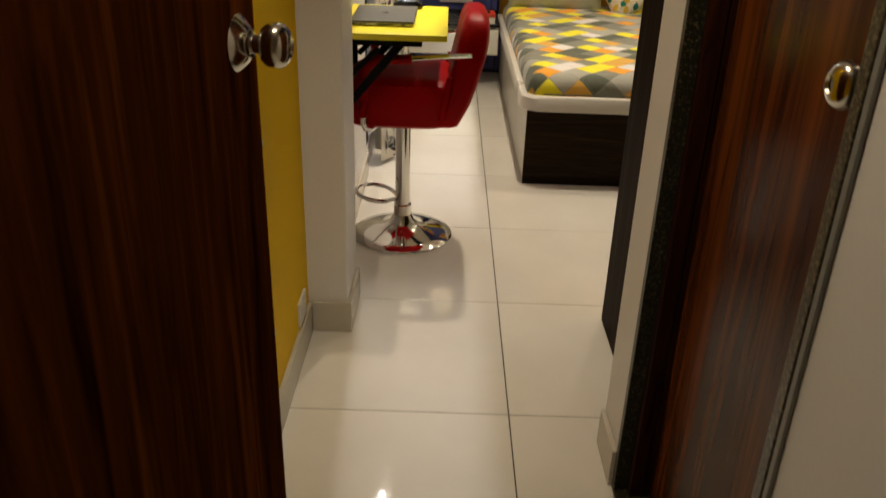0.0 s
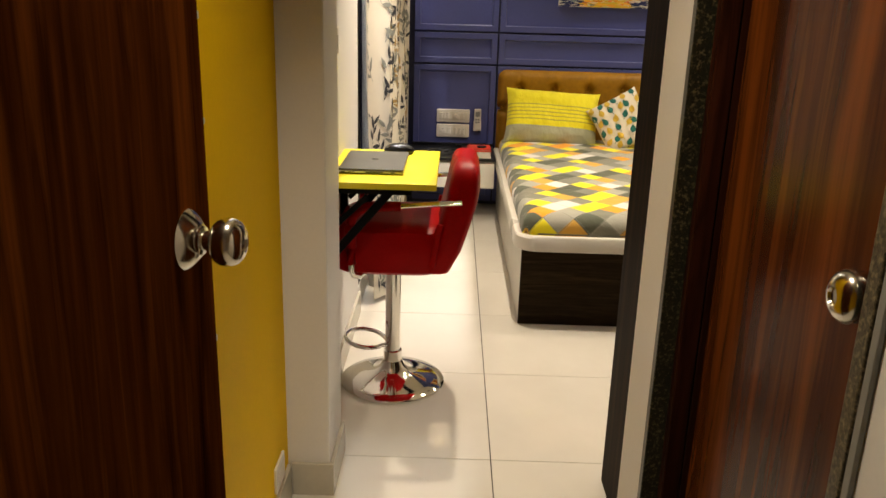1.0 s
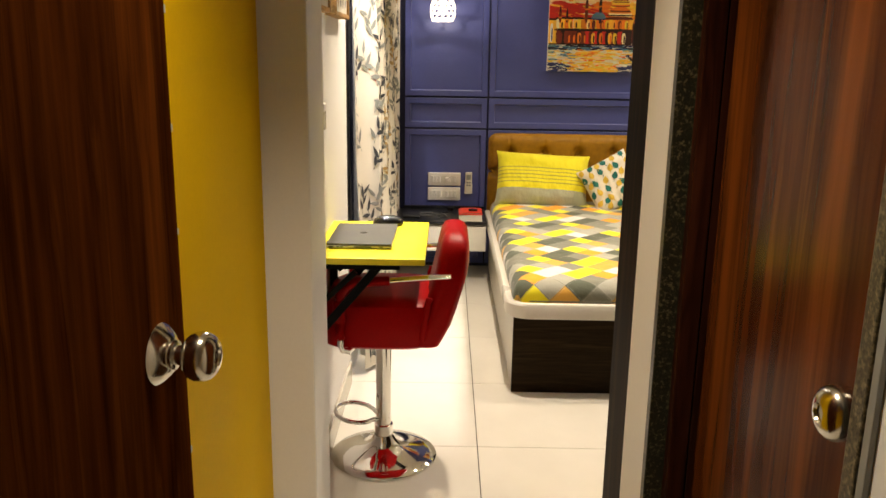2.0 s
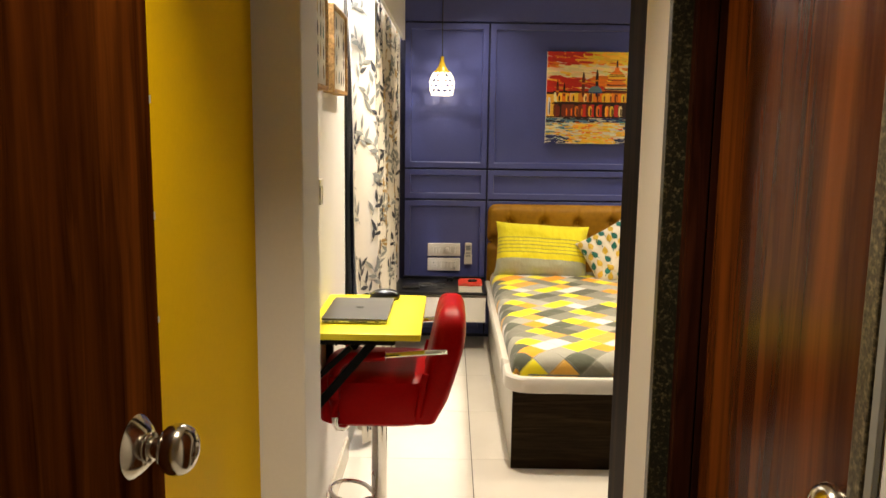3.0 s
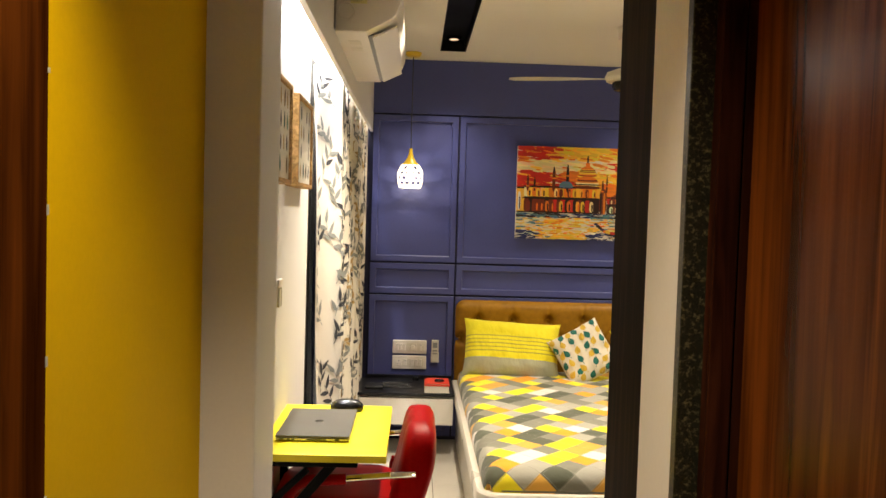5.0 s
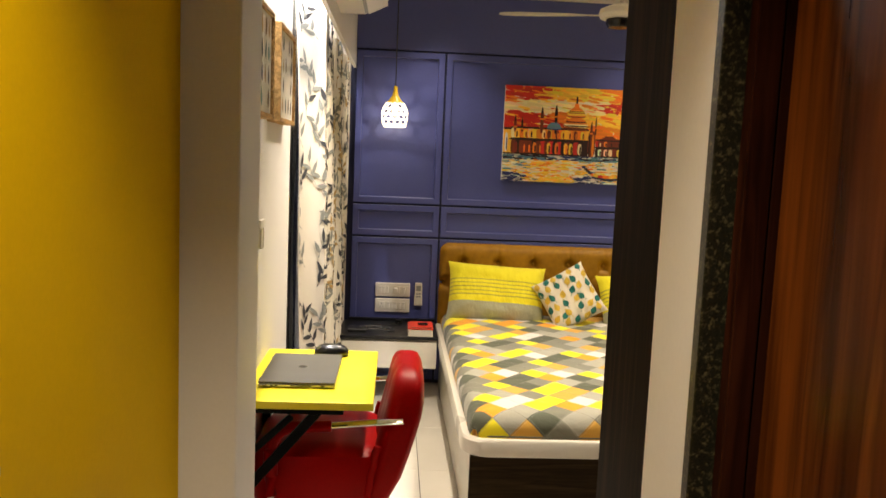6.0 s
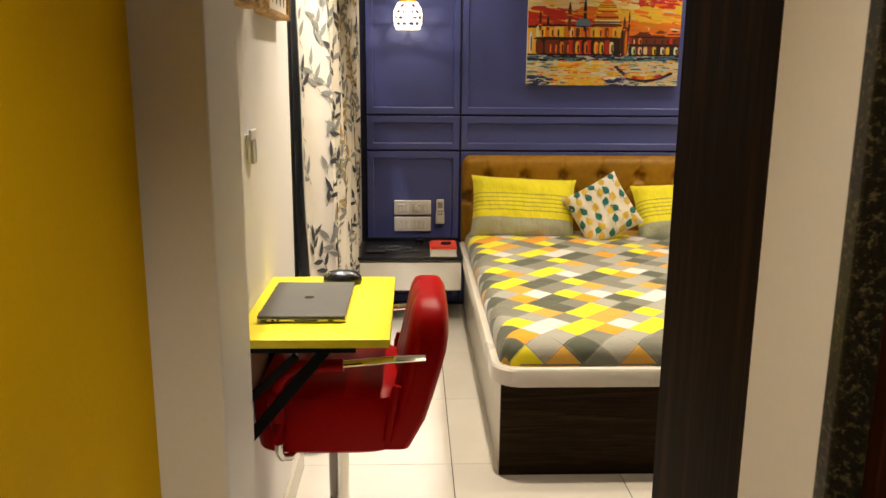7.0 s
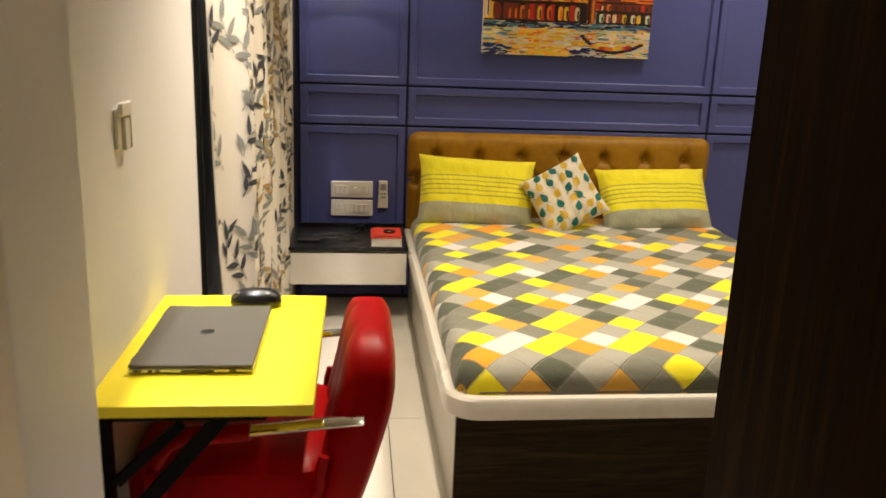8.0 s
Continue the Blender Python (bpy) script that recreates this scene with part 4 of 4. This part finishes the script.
for k in range(24):       # boat
    a = k / 23
    dab(0.59 + 0.36 * a, 0.045 + 0.13 * (2 * a - 1) ** 2 * (1 if a < 0.5 else 0.55), 0.026, 0.024, DKB if k % 3 else NAV)
for k in range(14):
    a = k / 13
    dab(0.66 + 0.22 * a, 0.075 + 0.02 * (2 * a - 1) ** 2, 0.03, 0.028, pick(ORG, RED, YEL))
dab(0.775, 0.15, 0.018, 0.08, CRE)
tagged(part("paint_layer", bm, M["picture_art"], paint), kind="stuff")


# ---- framed pictures on the white wall ----
def framed(y0, y1, seed):
    fr = thing("picture_frame", (LX, (y0 + y1) / 2, 1.55), "box-framed leaf picture with pale oak frame", "picture", "framed pictures on the white wall")
    z0, z1, x1 = 1.545, 1.838, LX + 0.040
    for a in ((y0, y0 + 0.014, z0, z1), (y1 - 0.014, y1, z0, z1), (y0 + 0.0142, y1 - 0.0142, z0, z0 + 0.014), (y0 + 0.0142, y1 - 0.0142, z1 - 0.014, z1)):
        part("frame_side", boxed(LX + 0.0005, x1, *a, bevel=0.0015), M["oak"], fr)
    part("print", boxed(LX + 0.002, x1 - 0.008, y0 + 0.0145, y1 - 0.0145, z0 + 0.0145, z1 - 0.0145), M["paper"], fr)
    r = random.Random(seed)
    for name in ("leaf_dark", "leaf_ochre", "leaf_teal"):
        b = bmesh.new()
        for i in range(5):
            for j in range(4):
                if r.random() < 0.5:
                    printed_leaf(b, (y0 + 0.045 + 0.06 * i * (y1 - y0) / 0.35, z0 + 0.03 + 0.062 * j), math.pi / 2 + r.uniform(-0.2, 0.2), 0.055, 0.026, lambda u, v: Vector((x1 - 0.0072, u, v)))
        tagged(part("print_leaf", b, M[name], fr), kind="stuff")


framed(3.05, 3.40, 1)
framed(2.60, 2.92, 2)

# ---- table ----
table = thing("wall_table", (-0.15, 2.9, 0.8), "yellow laminate wall-hung folding table on black brackets", "table")
TXA, TXB, TYA, TYB, TZ = LX + 0.001, 0.029, 2.620, 3.185, 0.818
part("tabletop", boxed(TXA, TXB, TYA, TYB, TZ - 0.020, TZ, bevel=0.0015), M["yellow_top"], table)
for y in (2.655, 3.062):
    br = part("bracket", boxed(LX + 0.001, LX + 0.026, y, y + 0.026, 0.50, TZ - 0.0215, bevel=0.002), M["black_metal"], table, "black folding steel bracket")
    part("arm", boxed(LX + 0.028, -0.05, y, y + 0.026, TZ - 0.044, TZ - 0.0215, bevel=0.002), M["black_metal"], br)
    for x, z, l, lean, w in ((LX + 0.024, 0.562, 0.285, 40, 0.013), (LX + 0.03, 0.66, 0.15, 46, 0.009)):
        d = box(bmesh.new(), -w, w, -0.009, 0.009, 0, l, bevel=0.002)
        bmesh.ops.transform(d, matrix=pose(x, y + 0.013, z, 0, lean, 0), verts=d.verts)
        part("brace", d, M["black_metal"], br)
    for x, z in ((LX + 0.036, 0.575), (LX + 0.115, 0.67)):
        rv = part("rivet", lathe([(0.006, -0.013), (0.006, 0.013)], (0, 0, 0), 12), M["steel"], br)
        rv.matrix_basis = pose(x, y + 0.013, z, 90)
        rv.matrix_parent_inverse = table.matrix_basis.inverted()

lap = thing("laptop", (-0.18, 2.88, TZ), "closed grey laptop lying on the yellow table", "laptop")
LA, LB, LC, LD = -0.288, -0.080, 2.742, 3.06
part("base", boxed(LA, LB, LC, LD, TZ + 0.003, TZ + 0.011, bevel=0.003), M["silver"], lap)
part("lid", boxed(LA, LB, LC, LD, TZ + 0.0118, TZ + 0.0178, bevel=0.0025), M["laptop_grey"], lap)
part("emblem", rings(bmesh.new(), [oval(-0.184, 2.905, TZ + 0.0179 + 0.0003 * k, 0.013, 0.013, 2, 24) for k in range(2)]), M["plastic_black"], lap)
for y in (LC + 0.03, LD - 0.05):
    part("hinge", boxed(LA - 0.003, LA + 0.004, y, y + 0.02, TZ + 0.004, TZ + 0.015, bevel=0.0015), M["plastic_black"], lap)
for x, w in ((-0.279, 0.014), (-0.255, 0.008), (-0.243, 0.008), (-0.20, 0.055), (-0.12, 0.012)):
    part("port", boxed(x, x + w, LC - 0.0006, LC + 0.001, TZ + 0.005, TZ + 0.009), M["plastic_black"], lap)
for x in (LA + 0.02, LB - 0.02):
    for y in (LC + 0.02, LD - 0.02):
        part("foot", boxed(x - 0.008, x + 0.008, y - 0.004, y + 0.004, TZ + 0.0002, TZ + 0.0032), M["plastic_black"], lap)

mouse = thing("mouse", (-0.12, 3.10, TZ), "black computer mouse beside the laptop", "mouse")
bm = rings(bmesh.new(), [oval(-0.118, 3.115, TZ + z, 0.055 * k, 0.031 * k, 2.6, 24) for z, k in ((0.0005, 0.9), (0.008, 1.0), (0.02, 0.96), (0.030, 0.78), (0.036, 0.48), (0.038, 0.15))])
part("shell", bm, M["plastic_black"], mouse, smooth=True)
part("wheel", lathe([(0.008, -0.004), (0.008, 0.004)], (0, 0, 0), 14), M["plastic_grey"], mouse).matrix_basis = pose(-0.155, 3.10, TZ + 0.026, 90)
mouse.children[-1].matrix_parent_inverse = mouse.matrix_basis.inverted()

# ---- bar chair, facing the table ----
CX, CY = -0.122, 2.942
chair = thing("bar_chair", (CX, CY, 0), "red quilted leatherette bar chair on a chrome disc base", "chair")
part("base", lathe([(0.0, 0.0), (0.190, 0.0), (0.191, 0.006), (0.186, 0.011), (0.15, 0.018), (0.10, 0.030), (0.065, 0.045), (0.045, 0.065), (0.036, 0.085), (0.0, 0.085)], (CX, CY, 0.001), 64), M["chrome"], chair, "polished chrome disc base", True)
part("collar", lathe([(0.034, 0.08), (0.034, 0.125), (0.030, 0.128)], (CX, CY, 0), 32), M["chrome"], chair, smooth=True)
part("pole", lathe([(0.0275, 0.126), (0.0275, 0.44), (0.030, 0.442), (0.030, 0.485)], (CX, CY, 0), 32), M["chrome"], chair, smooth=True)
ring = []
for k in range(22):
    a = radians(-152 + 304 * k / 21)
    ring.append((CX - 0.100 - 0.072 * math.cos(a), CY + 0.082 * math.sin(a), 0.176 - 0.02 * (1 - math.cos(a)) / 2))
part("footrest", tube([(CX - 0.02, CY - 0.018, 0.150)] + ring + [(CX - 0.02, CY + 0.018, 0.150)], 0.008), M["chrome"], chair, "chrome loop footrest", True)

bm = bmesh.new()
loops = []
for z, sx, sy, k in ((0.474, 0.17, 0.16, 3), (0.477, 0.195, 0.185, 3.5), (0.488, 0.210, 0.200, 4), (0.54, 0.218, 0.207, 5), (0.60, 0.218, 0.207, 5), (0.625, 0.210, 0.200, 4.5), (0.638, 0.19, 0.18, 4), (0.643, 0.13, 0.12, 3)):
    loops.append(oval(CX - 0.005, CY, z, sx * 0.865, sy, k + 1.5, 48))
rings(bm, loops)
part("seat", bm, M["red"], chair, smooth=True)
bm = bmesh.new()
loops = []
BACK = ((0.482, 0.152, 0.030, 0.180), (0.490, 0.158, 0.045, 0.196), (0.56, 0.192, 0.046, 0.206), (0.62, 0.211, 0.046, 0.208), (0.68, 0.227, 0.047, 0.208), (0.73, 0.239, 0.048, 0.207), (0.768, 0.245, 0.047, 0.203), (0.802, 0.248, 0.044, 0.193), (0.829, 0.249, 0.040, 0.174), (0.847, 0.248, 0.032, 0.146), (0.857, 0.246, 0.022, 0.112), (0.861, 0.244, 0.010, 0.080))
for z, x, hx, hy in BACK:
    loop = []
    for px, py, pz in oval(CX + x, CY, z, hx, hy, 4.5, 120):
        if px < CX + x:               # padded channels on the inner side
            swell = abs(math.sin((py - CY + 0.21) / 0.14 * math.pi)) ** 0.5
            px -= 0.016 * swell * min(1, (CX + x - px) / hx * 1.3) * (0.75 + 0.25 * math.cos(9 * z))
        loop.append((px, py, pz))
    loops.append(loop)
rings(bm, loops)
part("backrest", bm, M["red"], chair, smooth=True)
for y in (CY - 0.203, CY + 0.203):
    part("gusset", tube([(CX + 0.140, y, 0.515), (CX + 0.146, y, 0.555), (CX + 0.148, y, 0.575), (CX + 0.155, y, 0.60), (CX + 0.158, y, 0.635), (CX + 0.165, y, 0.66)], 0.007, 0.011, 8), M["red"], chair, smooth=True)
for s in (-1, 1):
    y = CY + s * 0.222
    pad = [(CX + 0.038, y, 0.722), (CX - 0.03, y, 0.718)]
    for k in range(9):
        a = math.pi / 2 + k * math.pi / 16
        pad.append((CX - 0.055 + 0.070 * math.cos(a), y, 0.648 + 0.070 * math.sin(a)))
    pad += [(CX - 0.125, y, 0.58), (CX - 0.122, y, 0.525)]
    arm = part("armrest", tube(pad, 0.020, 0.016, 12), M["red"], chair, "red padded armrest on a chrome tube", True)
    part("arm_tube", tube([(CX + 0.232, y, 0.740), (CX + 0.15, y, 0.733), (CX + 0.035, y, 0.722)], 0.015, 0.009, 12), M["chrome"], arm, smooth=True)
    part("arm_end", tube([(CX - 0.122, y, 0.53), (CX - 0.121, y, 0.50), (CX - 0.116, y - s * 0.004, 0.484), (CX - 0.100, y - s * 0.02, 0.476), (CX - 0.08, y - s * 0.06, 0.482)], 0.0105, seg=12), M["chrome"], arm, smooth=True)

# ---- pendant lamp ----
PX, PY = 0.05, 5.46
pend = thing("pendant_lamp", (PX, PY, CEIL), "lit pendant lamp with yellow cap and pierced white shade", "lamp")
part("canopy", lathe([(0.0, CEIL - 0.001), (0.050, CEIL - 0.001), (0.048, CEIL - 0.016), (0.038, CEIL - 0.026), (0.0, CEIL - 0.028)], (PX, PY, 0), 32), M["pendant_yellow"], pend, smooth=True)
part("cord", lathe([(0.003, 1.86), (0.003, CEIL - 0.028)], (PX, PY, 0), 8), M["cord"], pend)
part("cap", lathe([(0.010, 1.866), (0.012, 1.84), (0.020, 1.81), (0.036, 1.785), (0.052, 1.768), (0.050, 1.766), (0.030, 1.784), (0.008, 1.83)], (PX, PY, 0), 40, cap=False), M["pendant_yellow"], pend, smooth=True)
SH = [(1.766, 0.052), (1.745, 0.066), (1.715, 0.076), (1.685, 0.0775), (1.655, 0.073), (1.632, 0.067)]


def shade_r(z):
    for (za, ra), (zb, rb) in zip(SH, SH[1:]):
        if zb <= z <= za:
            return rb + (ra - rb) * (z - zb) / (za - zb)
    return SH[-1][1]


bm = bmesh.new()
for row in range(4):          # rings of the pierced shade
    zc = 1.750 - 0.031 * row
    for k in range(12):
        a0 = 2 * math.pi * (k + 0.5 * (row % 2)) / 12
        loop = []
        for j in range(10):
            t = 2 * math.pi * j / 10
            z = min(1.766, max(1.632, zc + 0.0165 * math.sin(t)))
            r = shade_r(z)
            a = a0 + 0.0205 * math.cos(t) * (r / 0.0775) / r
            loop.append((PX + r * math.cos(a), PY + r * math.sin(a), z))
        tube(loop + [loop[0]], 0.0027, seg=5, bm=bm, closed=False)
part("shade", bm, M["pendant_shade"], pend, "pierced white ceramic shade", True)
part("shade_rim", lathe([(0.066, 1.640), (0.069, 1.640), (0.0675, 1.626), (0.0645, 1.626), (0.066, 1.640)], (PX, PY, 0), 40, cap=False), M["pendant_shade"], pend, smooth=True)
part("bulb", lathe([(0.0, 1.690), (0.012, 1.692), (0.018, 1.702), (0.018, 1.722), (0.011, 1.748), (0.010, 1.765)], (PX, PY, 0), 20), M["bulb"], pend, smooth=True)

# ---- spot channel in the ceiling ----
chan = thing("spot_channel", (0.29, 4.2, CEIL), "sunk black ceiling channel with small spotlights", "light")
bm = boxed(TX0 + 0.001, TX0 + 0.006, TY0 + 0.001, TY1 - 0.001, CEIL + 0.001, CEIL + 0.07)
part("channel_side", bm, M["black_metal"], chan)
part("channel_side", boxed(TX1 - 0.006, TX1 - 0.001, TY0 + 0.001, TY1 - 0.001, CEIL + 0.001, CEIL + 0.07), M["black_metal"], chan)
part("channel_top", boxed(TX0 + 0.001, TX1 - 0.001, TY0 + 0.001, TY1 - 0.001, CEIL + 0.071, CEIL + 0.09), M["black_metal"], chan)
part("channel_end", boxed(TX0 + 0.007, TX1 - 0.007, TY1 - 0.006, TY1 - 0.001, CEIL + 0.001, CEIL + 0.07), M["black_metal"], chan)
SPOTS = (5.30, 3.72, 3.08)
for y in SPOTS:
    part("spot_ring", lathe([(0.030, CEIL + 0.052), (0.044, CEIL + 0.050), (0.044, CEIL + 0.070), (0.030, CEIL + 0.070), (0.030, CEIL + 0.052)], (0.288, y, 0), 28, cap=False), M["steel"], chan)
    part("spot_lens", lathe([(0.0, CEIL + 0.060), (0.0295, CEIL + 0.060), (0.0295, CEIL + 0.063), (0.0, CEIL + 0.063)], (0.288, y, 0), 24), M["spot_face"], chan)

# ---- air conditioner on the pelmet ----
ac = thing("air_conditioner", (-0.1, 3.9, 2.1), "white split air conditioner mounted above the curtain", "air conditioner")
AX = -0.196
prof = [(0.0, 2.105), (0.0, 2.40), (0.15, 2.40), (0.195, 2.388), (0.214, 2.35), (0.220, 2.25), (0.218, 2.20), (0.206, 2.168), (0.190, 2.152), (0.105, 2.105)]
bm = bmesh.new()
rings(bm, [[(AX + x * k + 0.1 * (1 - k), y, 2.25 + (z - 2.25) * k) for x, z in prof] for y, k in ((3.47, 0.965), (3.474, 0.985), (3.482, 1), (4.488, 1), (4.496, 0.985), (4.50, 0.965))])
bmesh.ops.recalc_face_normals(bm, faces=bm.faces)
part("casing", bm, M["plastic_white"], ac)
d = boxed(-0.046, 0.046, 0.05, 0.975, -0.003, 0.003, bevel=0.002)
bmesh.ops.transform(d, matrix=pose(AX + 0.163, 3.475, 2.122, 0, -26, 0), verts=d.verts)
part("louvre", d, M["plastic_white"], ac)
d = boxed(-0.010, 0.010, 0.05, 0.975, -0.002, 0.002)
bmesh.ops.transform(d, matrix=pose(AX + 0.116, 3.475, 2.1085, 0, -28, 0), verts=d.verts)
part("outlet", d, M["plastic_grey"], ac)
for y in (3.60, 3.72):
    part("sticker", boxed(AX + 0.035, AX + 0.075, y, y + 0.06, 2.1035, 2.1046), M["plastic_cream"], ac)
part("side_emboss", lathe([(0.024, 0.0), (0.027, 0.002), (0.030, 0.0)], (0, 0, 0), 24, cap=False), M["plastic_white"], ac).matrix_basis = pose(AX + 0.035, 3.4695, 2.175, 90)
ac.children[-1].matrix_parent_inverse = ac.matrix_basis.inverted()
part("label", boxed(AX + 0.05, AX + 0.105, 3.4685, 3.4699, 2.20, 2.275), M["label_yellow"], ac, "yellow energy label")
for k in range(4):
    part("label_bar", boxed(AX + 0.058, AX + 0.096 - 0.006 * k, 3.4675, 3.4683, 2.212 + 0.014 * k, 2.217 + 0.014 * k), M["plastic_grey"], ac)
part("mounting_plate", boxed(AX - 0.0005, AX + 0.004, 3.44, 4.53, 2.11, 2.41), M["plastic_grey"], ac)

ac.matrix_basis = Matrix.Translation((-0.1, 3.63, 2.06))

# ---- ceiling fan ----
FX, FY = 1.15, 4.62
fan = thing("ceiling_fan", (FX, FY, CEIL), "white three-blade ceiling fan with a black hub", "fan")
part("canopy", lathe([(0.0, CEIL - 0.001), (0.06, CEIL - 0.001), (0.05, CEIL - 0.06), (0.015, CEIL - 0.075)], (FX, FY, 0), 28), M["plastic_white"], fan, smooth=True)
part("rod", lathe([(0.012, 2.22), (0.012, CEIL - 0.07)], (FX, FY, 0), 14), M["plastic_white"], fan, smooth=True)
part("motor", lathe([(0.012, 2.25), (0.05, 2.24), (0.10, 2.22), (0.11, 2.195), (0.10, 2.175), (0.0, 2.172)], (FX, FY, 0), 36), M["plastic_white"], fan, smooth=True)
part("hub_cap", lathe([(0.07, 2.172), (0.072, 2.15), (0.06, 2.13), (0.0, 2.122)], (FX, FY, 0), 32), M["plastic_black"], fan, smooth=True)
for k in range(3):
    bm = bmesh.new()
    rings(bm, [[(r, -w, z + 0.3 * w), (r, w, z - 0.3 * w), (r, w, z - 0.3 * w - 0.004), (r, -w, z + 0.3 * w - 0.004)] for r, w, z in ((0.10, 0.012, 2.19), (0.17, 0.016, 2.19), (0.24, 0.04, 2.19), (0.40, 0.062, 2.188), (0.52, 0.064, 2.187), (0.575, 0.052, 2.186), (0.60, 0.025, 2.186))])
    bmesh.ops.transform(bm, matrix=pose(FX, FY, 0, 0, 0, 172 + 120 * k), verts=bm.verts)
    part("blade", bm, M["plastic_white"], fan)

# ---- light strip behind the pelmet ----
strip = thing("light_strip", (-0.27, 4.0, 2.42), "bright white light strip hidden behind the pelmet", "light")
part("strip", boxed(-0.312, -0.289, 2.6, 5.6, CEIL - 0.012, CEIL - 0.001), M["led"], strip)

# ---- downlights out of view; the bedroom's four are assumed ----
DOWN = [(1.15, 4.0), (2.1, 4.15), (2.3, 5.2), (1.75, 5.25), (-0.08, 1.08)]
dl = None
for x, y in DOWN:
    if dl is None:
        dl = thing("downlight", (x, y, CEIL), "small round recessed ceiling downlight, placed out of view", "light", "downlights")
        part("ring", lathe([(0.036, CEIL - 0.001), (0.050, CEIL - 0.001), (0.046, CEIL - 0.006), (0.036, CEIL - 0.004), (0.036, CEIL - 0.001)], (x, y, 0), 28, cap=False), M["plastic_white"], dl)
        part("lens", lathe([(0.0, CEIL - 0.0012), (0.0355, CEIL - 0.0012), (0.0355, CEIL - 0.003), (0.0, CEIL - 0.003)], (x, y, 0), 24), M["spot_face"], dl)
    else:
        copy_thing(dl, Matrix.Translation((x, y, CEIL)))

# ---- floor tiles ----
tile_bm = boxed(-0.2984, 0.2984, -0.2988, 0.2988, -0.008, 0.0, bevel=0.0008, seg=1)
tile_mesh = mesh_of("tile", tile_bm, M["tile"])
for i in range(-2, 5):
    for j in range(-6, 7):
        x, y = 0.222 + 0.3 + 0.6 * i, 2.418 + 0.3 + 0.6 * j
        t = new("tile", tile_mesh)
        t.parent = floor
        t.location = (x, y, 0)
